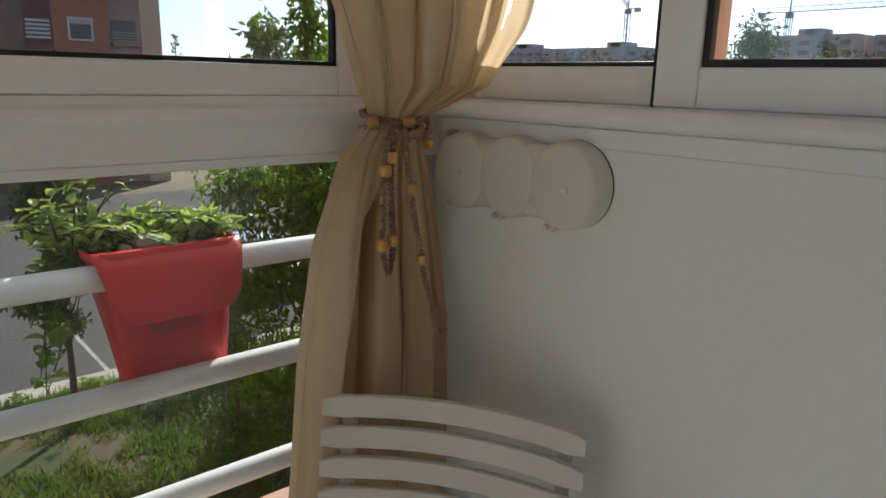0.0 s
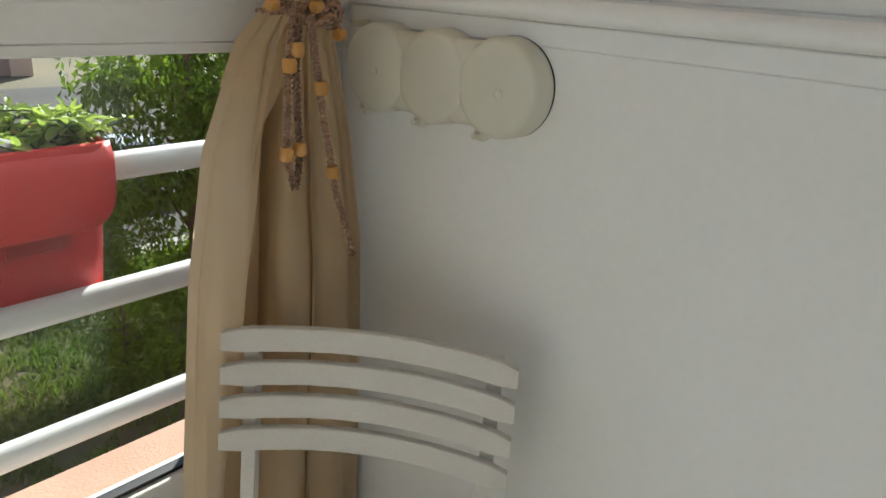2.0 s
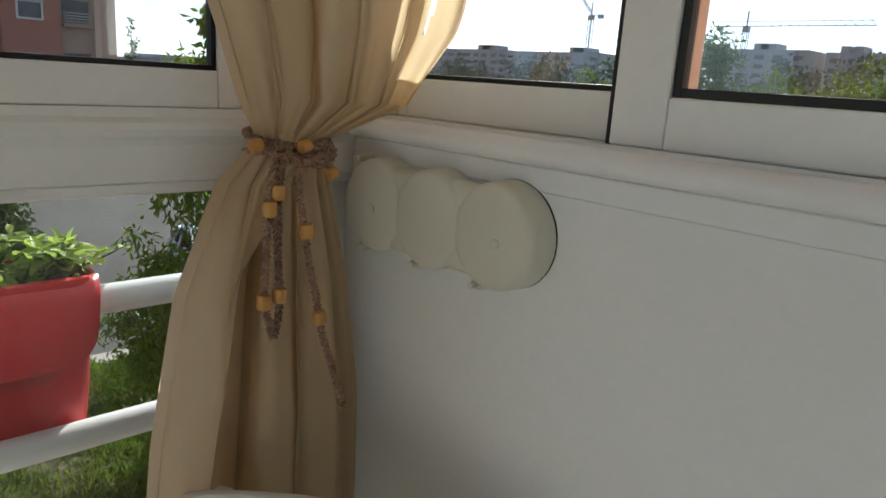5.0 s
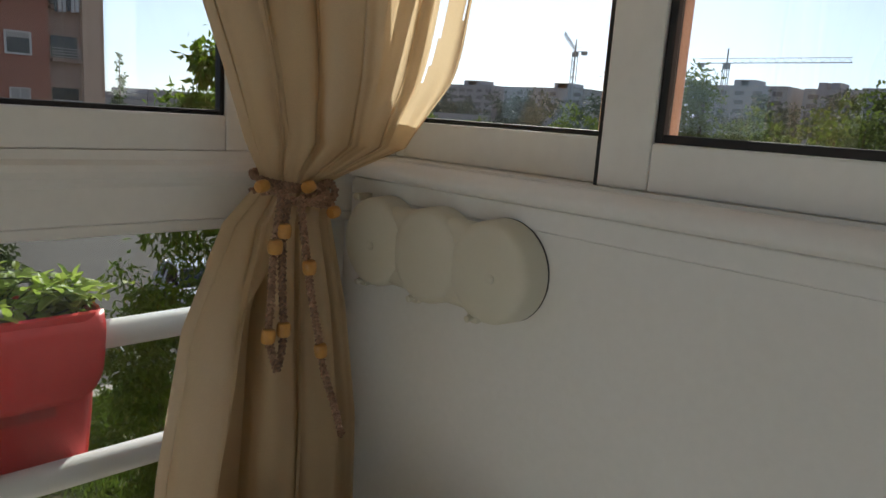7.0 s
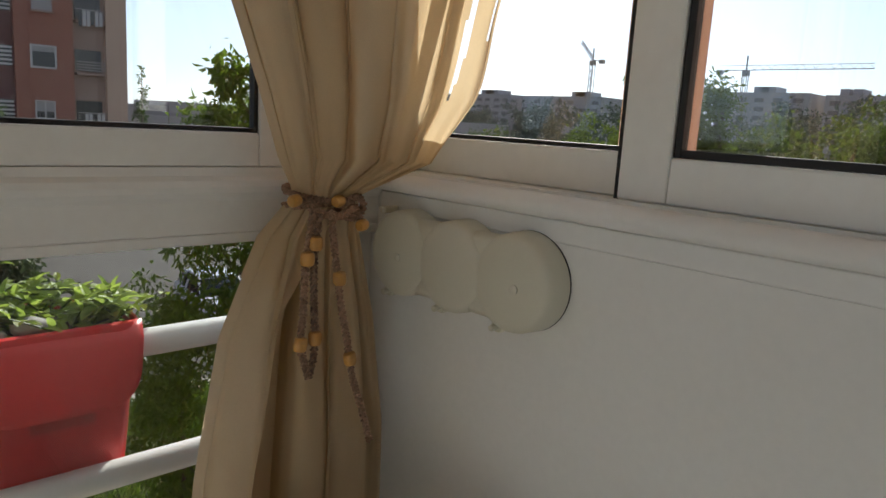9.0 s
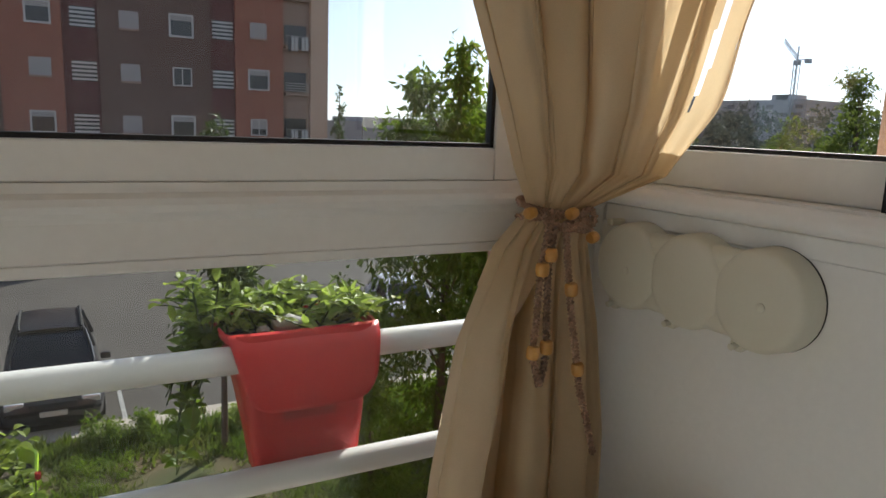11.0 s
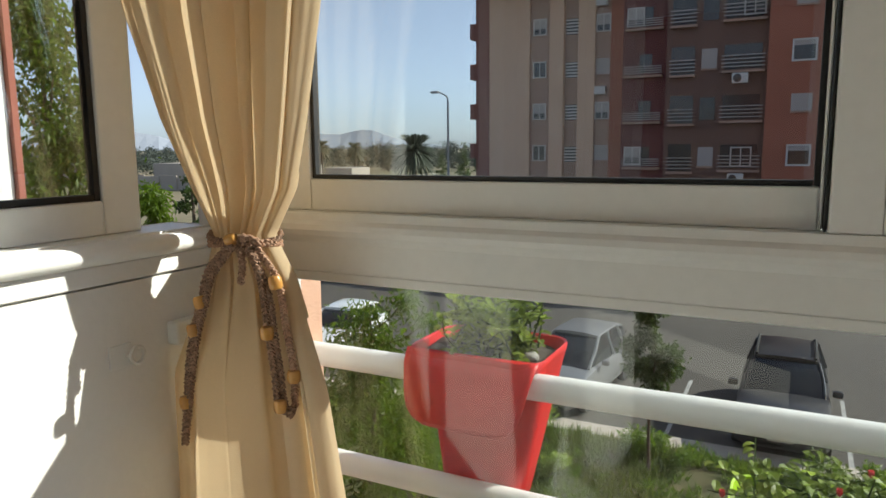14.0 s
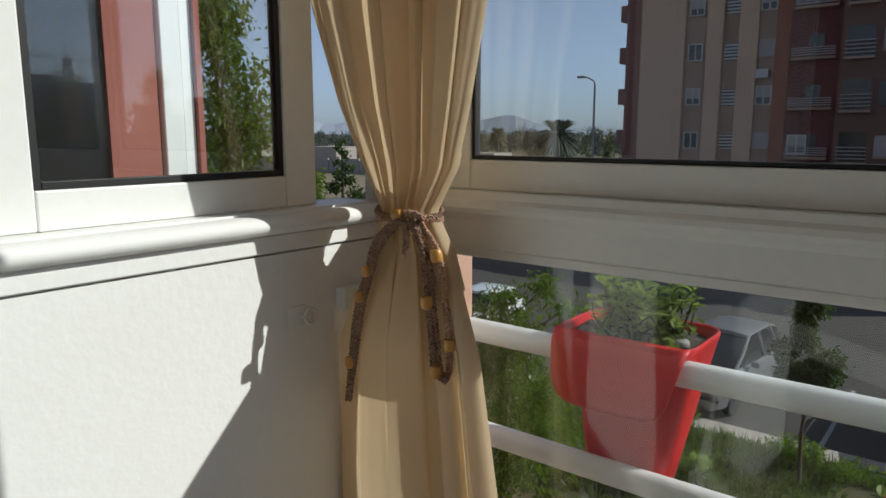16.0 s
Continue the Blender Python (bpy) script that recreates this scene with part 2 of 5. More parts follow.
structure("floor", box(B(), WX - 0.2, EX + 0.2, BACK, 0.0, FLOOR - 0.2, FLOOR), FLOORTILE, "beige tiled balcony floor")
structure("ceiling", box(B(), WX - 0.2, EX + 0.2, BACK, 0.25, CEIL, CEIL + 0.2), PLASTER, "white plastered balcony ceiling")
for x0, x1, z0, label in ((WX - 0.2, -0.66, FLOOR - 0.2, "plain white plastered wall beside the doorway"), (-0.02, EX + 0.2, FLOOR - 0.2, "plain white plastered wall beside the doorway"),
                          (-0.659, -0.021, 2.02, "plain white plastered lintel over the doorway")):
    structure("wall_back", box(B(), x0, x1, BACK - 0.2, BACK, z0, CEIL + 0.2), PLASTER, label)
# the dim room that the doorway opens from
ROOMWALL = surface("pale_room_wall", (0.80, 0.79, 0.77), 0.9, (0.76, 0.75, 0.73), 2, 0.5, 0.1, 60)
structure("room_floor", box(B(), -2.0, 2.0, -6.2, BACK - 0.001, FLOOR - 0.21, FLOOR - 0.01), FLOORTILE, "tiled floor of the dim room")
structure("room_ceiling", box(B(), -2.0, 2.0, -6.2, BACK - 0.201, 2.5, 2.6), ROOMWALL, "plain ceiling of the dim room")
structure("room_wall_west", box(B(), -2.19, -2.0, -6.2, BACK - 0.201, -0.3, 2.6), ROOMWALL, "plain wall of the dim room")
structure("room_wall_east", box(B(), 2.0, 2.19, -6.2, BACK - 0.201, -0.3, 2.6), ROOMWALL, "plain wall of the dim room")
structure("wall_west", box(B(), WX - 0.2, WX, BACK, 0.06, FLOOR - 0.2, 1.1065), PLASTER, "white plastered parapet wall lit by the sun")
structure("wall_east", box(B(), EX, EX + 0.2, BACK, 0.06, FLOOR - 0.2, 1.132), PLASTER, "white plastered parapet wall below the side window")
structure("wall_west_rear", box(B(), WX - 0.2, WX, BACK, -1.32, 1.16, CEIL), PLASTER, "white plastered wall beside the window")
structure("wall_east_rear", box(B(), EX, EX + 0.2, BACK, -1.32, 1.19, CEIL), PLASTER, "white plastered wall beside the window")
structure("lintel_west", box(B(), WX - 0.2, WX, -1.32, 0.06, 2.2, CEIL), PLASTER, "white plastered lintel above the side window")
structure("lintel_east", box(B(), EX, EX + 0.2, -1.32, 0.06, 2.2, CEIL), PLASTER, "white plastered lintel above the side window")
structure("lintel_north", box(B(), WX, EX, -0.02, 0.06, 2.2, CEIL), PLASTER, "white plastered lintel above the front window")
structure("kerb_wall", box(B(), WX, EX, -0.03, 0.0, FLOOR - 0.2, 0.366), PLASTER, "low white upstand below the front glazing")
structure("ledge", box(B(), -0.849, 0.897, 0.003, 0.234, -0.4, 0.37, 0.006, 2), PEACH, "peach rendered ledge outside the glazing")
for side, x0, x1, label in (("west", -1.1, -0.85, "peach rendered facade pillar holding the rails"),
                            ("east", 0.90, 1.16, "peach rendered facade pillar holding the rails")):
    structure("pillar_" + side, box(B(), x0, x1, 0.063, 0.234, -0.4, 1.085, 0.006, 2), PEACH, label)
structure("pillar_side", box(B(), 1.165, 1.26, -0.390, -0.31, -0.4, 2.6, 0.006, 2), PEACH, "peach rendered pillar outside the side window")
structure("facade_below", box(B(), -9, 9, -12, 0.0, GROUND - 0.2, -0.42), PEACH, "peach rendered lower storeys of the house")
# unseen house masses above and behind, added to block the sky's light
structure("facade_above", box(B(), -1.6, 1.6, -12, 0.1, 2.62, 9.5), PEACH, "unseen peach upper storeys added to block sky light")
for x0, x1, y1, z0 in ((-9, -2.2, -2.3, -0.40), (2.2, 9, -2.3, -0.40), (-2.199, 2.199, -6.21, -0.40), (-2.199, 2.199, -2.3, 2.61)):
    structure("facade_rear", box(B(), x0, x1, -12, y1, z0, 9.5), PEACH, "unseen peach rear block added to keep sky light out")


def moulding(side, x, z, zb):
    """Half-round sill moulding with the flat band below it; x is the wall's face, s points into the room."""
    s = 1 if side == "west" else -1
    mid, r = z, 0.0145
    arc = [(x + s * (0.002 + (r + 0.006) * math.sin(a)), mid - r * math.cos(a)) for a in (math.pi * k / 10 for k in range(11))]
    structure("trim_" + side, prism(B(), [(x - s * 0.09, mid - r)] + arc + [(x - s * 0.09, mid + r)], "y", -1.318, -0.0185), PLASTER,
              "white half-round sill moulding below the window", True)
    structure("trim_band_" + side, box(B(), x - s * 0.15, x + s * (0.0035 if side == "west" else 0.0012), -1.318, -0.0185, zb, mid - r - 0.0005, 0.002), PLASTER,
              "flat white band below the sill moulding")


moulding("west", WX, 1.152, 1.110)
moulding("east", EX, 1.176, 1.1322)


def window_unit(name, label):
    return group_of(name, label, "window", kind="structure")


def bar(name, parent, x0, x1, y0, y1, z0, z1, bevel=0.003, material=None):
    return part(name, box(B(), x0, x1, y0, y1, z0, z1, bevel, 2), material or ALU, parent)


def glass(parent, x0, x1, y0, y1, z0, z1, material=None):
    ob = part("pane", box(B(), x0, x1, y0, y1, z0, z1), material or GLASS, parent, "clear window pane with light dust")
    ob.visible_shadow = False
    return ob


# front window: a fixed lower light, a deep transom and two sliding sashes
w = window_unit("window_1", "white aluminium front window with two sliding sashes")
prof = [(0.05, 1.0915), (-0.012, 1.0915), (-0.014, 1.0945), (-0.014, 1.1045), (-0.0115, 1.106), (-0.014, 1.1075), (-0.014, 1.150),
        (-0.017, 1.156), (-0.022, 1.162), (-0.024, 1.170), (-0.022, 1.178), (-0.015, 1.184), (-0.013, 1.195), (0.05, 1.195)]
part("transom", prism(B(), prof, "x", WX + 0.001, EX - 0.001), ALU, w, "deep white aluminium transom")
bar("post", w, WX + 0.001, -0.752, -0.012, 0.05, 1.1955, 2.2)
bar("post", w, 0.80, EX - 0.001, -0.012, 0.05, 1.1955, 2.2)
bar("head", w, -0.751, 0.799, -0.012, 0.05, 2.15, 2.2)
bar("side_frame", w, WX + 0.001, -0.752, 0.0, 0.05, 0.3705, 1.091)
bar("side_frame", w, 0.80, EX - 0.001, 0.0, 0.05, 0.3705, 1.091)
bar("bottom_frame", w, -0.751, 0.799, 0.0, 0.05, 0.3705, 0.445)
glass(w, -0.748, 0.796, 0.022, 0.027, 0.447, 1.091, LOWGLASS)
for x0, x1 in ((-0.752, -0.746), (0.794, 0.800)):
    bar("gasket", w, x0, x1, 0.012, 0.032, 0.452, 1.0907, 0.001, GASKET)
bar("gasket", w, -0.751, 0.799, 0.012, 0.032, 0.4455, 0.452, 0.001, GASKET)


def sash(parent, axis, a0, a1, c0, c1, z0, z1, stile0, stile1, rail, gap=0.007):
    """A sliding sash along axis from a0 to a1, between depths c0 and c1."""
    s = part("sash", B(), ALU, parent, "white sliding sash with a black gasket")

    def put(kind, u0, u1, d0, d1, zz0, zz1, material=ALU, bevel=0.0025):
        args = (u0, u1, d0, d1, zz0, zz1) if axis == "x" else (d0, d1, u0, u1, zz0, zz1)
        return part(kind, box(B(), *args, bevel, 2), material, s)
    put("stile", a0, a0 + stile0, c0, c1, z0, z1)
    put("stile", a1 - stile1, a1, c0, c1, z0, z1)
    put("rail", a0 + stile0 + 0.0005, a1 - stile1 - 0.0005, c0, c1, z0, z0 + rail)
    put("rail", a0 + stile0 + 0.0005, a1 - stile1 - 0.0005, c0, c1, z1 - 0.05, z1)
    b0, b1, e0, e1 = a0 + stile0, a1 - stile1, z0 + rail, z1 - 0.05
    m0, m1 = c0 + 0.2 * (c1 - c0), c0 + 0.8 * (c1 - c0)
    put("gasket", b0 + 0.0005, b0 + gap, m0, m1, e0 + 0.0005, e1 - 0.0005, GASKET, 0.001)
    put("gasket", b1 - gap, b1 - 0.0005, m0, m1, e0 + 0.0005, e1 - 0.0005, GASKET, 0.001)
    put("gasket", b0 + gap + 0.0003, b1 - gap - 0.0003, m0, m1, e0 + 0.0005, e0 + gap, GASKET, 0.001)
    mid = (c0 + c1) / 2
    args = (b0 + 0.003, b1 - 0.003, mid - 0.0025, mid + 0.0025) if axis == "x" else (mid - 0.0025, mid + 0.0025, b0 + 0.003, b1 - 0.003)
    glass(s, *args, e0 + 0.003, e1 + 0.003)
    return s


sash(w, "x", -0.750, -0.0045, 0.016, 0.040, 1.1953, 2.149, 0.050, 0.004, 0.048)
bar("gasket", w, -0.0042, 0.0, -0.006, 0.038, 1.1965, 2.149, 0.001, GASKET)
sash(w, "x", 0.0005, 0.799, -0.010, 0.014, 1.1953, 2.149, 0.050, 0.05, 0.046)

# east window
w = window_unit("window_2", "white aluminium side window with two sliding sashes")
bar("sill_frame", w, 0.972, 1.06, -1.317, -0.0185, 1.1912, 1.1935)
bar("post", w, 0.985, 1.05, -0.044, -0.0185, 1.194, 2.199)
bar("head", w, 0.975, 1.055, -1.317, -0.065, 2.15, 2.199)
sash(w, "y", -0.4225, -0.045, 1.016, 1.040, 1.194, 2.149, 0.004, 0.02, 0.055)
bar("gasket", w, 0.9945, 1.036, -0.4297, -0.4228, 1.1935, 2.149, 0.001, GASKET)
sash(w, "y", -1.20, -0.430, 0.990, 1.014, 1.194, 2.149, 0.06, 0.064, 0.053, 0.010)
bar("post", w, 0.985, 1.05, -1.317, -1.205, 1.194, 2.149)

bar("corner_post", w, 0.9595, 1.055, -0.0182, 0.06, 1.1335, 2.1995)

# west window: the front leaf is slid back, leaving a gap at the corner
w = window_unit("window_3", "white aluminium side window slid partly open")
bar("sill_frame", w, -0.965, -0.872, -1.317, -0.0185, 1.1668, 1.1685)
bar("head", w, -0.955, -0.875, -1.317, -0.065, 2.15, 2.199)
sash(w, "y", -0.620, -0.124, -0.935, -0.911, 1.169, 2.149, 0.064, 0.062, 0.049, 0.010)
sash(w, "y", -1.20, -0.56, -0.966, -0.940, 1.169, 2.149, 0.06, 0.05, 0.049, 0.010)
bar("post", w, -0.96, -0.885, -1.317, -1.205, 1.169, 2.149)

bar("corner_post", w, -0.905, -0.8595, -0.0182, 0.06, 1.111, 2.1995)

# ---- railing outside ----
r = group_of("railing", "white painted round steel balcony rails", "railing", kind="structure")
for z in (0.90, 0.69, 0.466):
    part("rail", tube(B(), [(-0.86, 0.195, z), (-0.4, 0.195, z), (0.0, 0.195, z + 0.001), (0.5, 0.195, z), (0.91, 0.195, z)], 0.0225, 20), RAIL, r, smooth=True)

# ---- the neighbouring wing of the house beyond the west window ----
wing = group_of("house_wing", "pink rendered wing of the house with a white framed window", "house")
WINGDARK = surface("dark_wing_backing", (0.015, 0.015, 0.018), 0.08, scale=1, bump=0)
PINKWALL = surface("pink_render", (0.36, 0.125, 0.095), 0.9, (0.31, 0.105, 0.08), 3, 0.6, 0.3, 120, grain=0.04)
# added dark mass, so that the side window's reflections show against it
part("wall", box(B(), -6.0, -2.6, -2.2, 0.36, -0.39, 9.4), WINGDARK, wing, "dark bay added as backing for the side window's reflections")
part("wall", box(B(), -6.0, -2.58, 0.362, 0.556, -0.39, 9.4), PINKWALL, wing)
# black strip paints the shade in the recess beside the window frame
part("reveal_shade", box(B(), -6.0, -2.63, 0.558, 0.588, -0.39, 9.4), GASKET, wing)
part("window_frame", box(B(), -6.0, -2.60, 0.590, 0.675, -0.39, 9.4, 0.004), ALU, wing)
part("window_frame", box(B(), -6.0, -2.62, 0.684, 0.737, -0.39, 9.4, 0.004), ALU, wing)
part("wall", box(B(), -6.0, -2.60, 0.740, 0.764, -0.39, 9.4), PINKWALL, wing)
part("base", box(B(), -6.0, -2.56, -2.2, 0.77, GROUND - 0.1, -0.41), PINKWALL, wing)

# ---- ground and distance ----
ground = structure("ground", box(B(), -4000, 4000, -400, 4200, GROUND - 0.5, GROUND - 0.06), FIELD, "dry open land reaching to the hills")
structure("lawn", box(B(), -60, 80, -0.5, 14.75, GROUND - 0.3, GROUND), LAWN, "planted green strip with grass and bare earth")
structure("road", box(B(), -70, 90, 15.45, 41.0, GROUND - 0.3, GROUND - 0.05), ASPHALT, "grey asphalt car park and road")
structure("pavement", box(B(), -60, 80, 14.76, 15.44, GROUND - 0.3, GROUND + 0.03, 0.02), KERB, "light concrete kerb strip along the lawn")

# ---- apartment block across the road ----
BRICKRED = surface("orange_red_render", (0.34, 0.115, 0.075), 0.9, (0.285, 0.095, 0.062), 0.5, 0.6, 0.2, 8, grain=0.04)
MAROON = surface("maroon_render", (0.135, 0.038, 0.042), 0.9, (0.105, 0.030, 0.034), 0.5, 0.6, 0.2, 8, grain=0.04)
BROWN = surface("brown_render", (0.15, 0.085, 0.07), 0.9, (0.125, 0.07, 0.058), 0.4, 0.6, 0.2, 8, grain=0.04)
TAUPE = surface("taupe_render", (0.36, 0.235, 0.185), 0.9, (0.31, 0.20, 0.155), 0.4, 0.6, 0.2, 8, grain=0.04)
ROSE = surface("rose_render", (0.25, 0.11, 0.09), 0.9, (0.215, 0.095, 0.077), 0.4, 0.6, 0.2, 8, grain=0.04)
SAND = surface("sand_render", (0.60, 0.40, 0.285), 0.9, (0.54, 0.355, 0.25), 0.4, 0.6, 0.2, 8, grain=0.04)
HOUSEWHITE = surface("white_window_frame", (0.56, 0.53, 0.52), 0.6, scale=2)
SHUTTER = surface("pale_roller_shutter", (0.38, 0.34, 0.33), 0.7, scale=2, fine=9, grain=0.05)
# window glass, and the painted shade inside the block's balcony openings
HOUSEDARK = surface("dark_house_glass_and_shade", (0.02, 0.022, 0.026), 0.12, scale=1, bump=0)
block = group_of("apartment_building", "red and brown apartment block with rows of windows", "building")


def wall_strip(x0, x1, y, material, top=12.6, depth=10.0, name="wall"):
    return part(name, box(B(), x0, x1, y, y + depth, GROUND, top), material, block)


def shared(name, mesh_of, parent):
    ob = new(name, mesh_of)
    ob.parent = parent
    return ob


STRIPS = ((-8.0, -2.15, 45.8, BROWN), (-2.15, 0.90, 45.0, BRICKRED), (0.90, 2.72, 45.25, MAROON), (2.72, 8.96, 45.05, BROWN),
          (8.96, 10.43, 45.25, MAROON), (10.43, 13.46, 45.0, BRICKRED), (13.46, 15.3, 45.4, TAUPE), (15.3, 16.5, 45.0, SAND))
for x0, x1, y, m in STRIPS:
    wall_strip(x0, x1, y, m)
LEFT = ((-22.4, -21.25, 48.6, ROSE), (-21.25, -18.1, 48.5, SAND), (-18.1, -16.6, 48.7, TAUPE), (-16.6, -15.55, 48.5, SAND), (-15.55, -14.5, 48.9, TAUPE),
        (-14.5, -13.3, 48.5, SAND), (-13.3, -12.2, 48.7, TAUPE), (-12.2, -11.0, 48.5, BRICKRED), (-11.0, -8.0, 47.0, MAROON))
for x0, x1, y, m in LEFT:
    wall_strip(x0, x1, y, m)
part("roof", box(B(), -22.2, 16.3, 46.2, 54.5, 12.605, 12.9), TAUPE, block)


def window_mesh(kind, w, h):
    """Meshes of a window in the block, centred on the origin, its back on y = 0, facing -y."""
    out = []
    if kind == "louvre":
        for k in range(5):
            bm = B()
            z = -h / 2 + h * (k + 0.5) / 5
            box(bm, -w / 2, w / 2, -0.10, -0.02, z - 0.055, z + 0.055)
            out.append(("slat", bm, HOUSEWHITE))
        return [("backing", box(B(), -w / 2, w / 2, -0.02, 0.02, -h / 2, h / 2), HOUSEDARK)] + out
    if kind == "shutter":
        return [("shutter", box(B(), -w / 2, w / 2, -0.05, 0.02, -h / 2 + 0.12, h / 2), SHUTTER), ("sill", box(B(), -w / 2 - 0.05, w / 2 + 0.05, -0.12, 0.02, -h / 2, -h / 2 + 0.11), TAUPE)]
    t = 0.10 if kind == "framed" else 0.07
    fr = B()
    box(fr, -w / 2, w / 2, -0.12, 0.0, h / 2 - t, h / 2)
    box(fr, -w / 2, w / 2, -0.12, 0.0, -h / 2, -h / 2 + t)
    box(fr, -w / 2, -w / 2 + t, -0.12, 0.0, -h / 2 + t, h / 2 - t)
    box(fr, w / 2 - t, w / 2, -0.12, 0.0, -h / 2 + t, h / 2 - t)
    if kind != "framed":
        box(fr, -0.03, 0.03, -0.10, 0.0, -h / 2 + t, h / 2 - t)
    parts = [("window_frame", fr, HOUSEWHITE), ("pane", box(B(), -w / 2 + t, w / 2 - t, -0.04, 0.01, -h / 2 + t, h / 2 - t), HOUSEDARK)]
    if kind in ("half", "framed"):
        drop = 0.62 if kind == "half" else 0.25
        parts.append(("shutter", box(B(), -w / 2 + t, w / 2 - t, -0.07, -0.042, h / 2 - t - drop * (h - 2 * t), h / 2 - t), SHUTTER))
    return parts


WINDOWS = {}


def block_window(kind, x, y, z, w, h):
    key = (kind, w, h)
    if key not in WINDOWS:
        WINDOWS[key] = []
        for nm, bm, m in window_mesh(kind, w, h):
            data = bpy.data.meshes.new(nm)
            bm.to_mesh(data)
            bm.free()
            data.materials.append(m)
            WINDOWS[key].append((nm, data))
    head = None
    for nm, data in WINDOWS[key]:
        ob = new("window" if head is None else nm, data)
        ob.parent = head or block
        if head is None:
            ob.location = (x, y, z)
            head = ob
    return head


def block_balcony(x0, x1, y, z, h=0.95):
    slab = part("balcony", box(B(), x0, x1, y - 0.5, y + 0.02, z - 0.14, z), TAUPE, block)
    for k in range(4):
        part("railing_bar", box(B(), x0, x1, y - 0.5, y - 0.46, z + h * (k + 1) / 4.4 - 0.03, z + h * (k + 1) / 4.4 + 0.03), SHUTTER, slab)
    return slab


rng = random.Random(4)
for k in range(-1, 4):
    z = 0.60 + 2.98 * k
    block_window("louvre", 1.96, 45.25, z, 1.3, 1.15)
    block_window("shutter", 4.37, 45.05, z, 1.05, 1.1)
    block_window("framed" if k != 1 else "sash", 7.25, 45.05, z, 1.4 if k != 1 else 1.1, 1.35 if k != 1 else 1.1)
    block_window("louvre", 9.70, 45.25, z, 1.25, 1.15)
    block_window(("half", "framed", "shutter")[k % 3], 11.86, 45.0, z + 0.1, 1.35 if k % 3 == 1 else 1.05, 1.3 if k % 3 == 1 else 1.05)
    block_window("framed" if k % 2 == 0 else "shutter", -0.25, 45.0, z + 0.05, 1.3 if k % 2 == 0 else 1.1, 1.25 if k % 2 == 0 else 1.1)
    # recessed balconies of the middle bay; flat dark panels paint their openings' shade
    part("opening_shade", box(B(), -7.7, -6.3, 45.75, 45.81, z - 0.95, z + 0.75), HOUSEDARK, block)
    block_balcony(-7.75, -6.2, 45.8, z - 0.98)
    if k in (0, 2):
        block_window("shutter", -5.45, 45.8, z - 0.1, 0.9, 1.3)
    else:
        part("opening_shade", box(B(), -5.9, -5.0, 45.75, 45.81, z - 0.75, z + 0.6), HOUSEDARK, block)
    part("opening_shade", box(B(), -4.6, -2.5, 45.75, 45.81, z - 0.75, z + 0.7), HOUSEDARK, block)
    if k % 3 == 0:
        block_window("sash", -3.4 + 0.4 * (k % 2), 45.74, z - 0.05, 1.2, 1.2)
    block_balcony(-4.7, -2.3, 45.8, z - 0.85)
    # laundry balconies at the end bay
    part("opening_shade", box(B(), 13.65, 15.1, 45.35, 45.41, z - 0.5, z + 0.75), HOUSEDARK, block)
    block_balcony(13.6, 15.2, 45.4, z - 0.6, 0.7)
    if k in (0, 2):
        for i in range(6):
            part("laundry", box(B(), 13.75 + 0.23 * i, 13.92 + 0.23 * i, 44.84, 44.88, z - 0.75 - 0.2 * rng.random(), z - 0.02), HOUSEWHITE if i % 3 else HOUSEDARK, block)
    # left wing
    block_window("half" if k % 2 else "sash", -17.35, 48.7, z + 0.2, 1.0, 1.15)
    block_window("louvre", -15.03, 48.9, z + 0.1, 0.9, 1.1)
    block_window("shutter" if k % 2 == 0 else "half", -12.75, 48.7, z + 0.15, 1.0, 1.2)
    part("opening_shade", box(B(), -9.9, -9.1, 46.95, 47.01, z - 0.6, z + 0.6), HOUSEDARK, block)
    if k in (0, 3):
        block_window("half", -10.2, 47.0, z, 1.1, 1.2)
    block_balcony(-10.8, -8.4, 47.0, z - 0.75, 0.6)
    part("end_balcony", box(B(), -23.1, -22.4, 49.0, 51.0, z - 0.2, z + 0.95, 0.03), ROSE, block)
    if k in (0, 2):
        ac = part("air_conditioner", box(B(), -4.05, -3.15, 44.95, 45.25, z - 1.65, z - 1.05, 0.03), HOUSEWHITE, block)
        part("fan_grille", lathe(B(), [(0.24, 0.0), (0.24, 0.02), (0.1, 0.03)], (-3.75, 44.95, z - 1.35), (0, -1, 0), 20), HOUSEDARK, ac)
    if k in (1, 3):
        part("air_conditioner", box(B(), -13.25, -12.45, 48.3, 48.6, z + 1.25, z + 1.8, 0.03), HOUSEWHITE, block)


# ---- curtains tied in the corners ----
def key_at(keys, z):
    """Keys from the top down: (z, left end, right end, bulge, fold depth, thickness); eased in between."""
    for a, b in zip(keys, keys[1:]):
        if z >= b[0]:
            t = min(1.0, max(0.0, (a[0] - z) / (a[0] - b[0])))
            mix = lambda p, q: tuple(i + (j - i) * t for i, j in zip(p, q))
            return mix(a[1], b[1]), mix(a[2], b[2]), *mix(a[3:], b[3:])
    return keys[-1][1:]


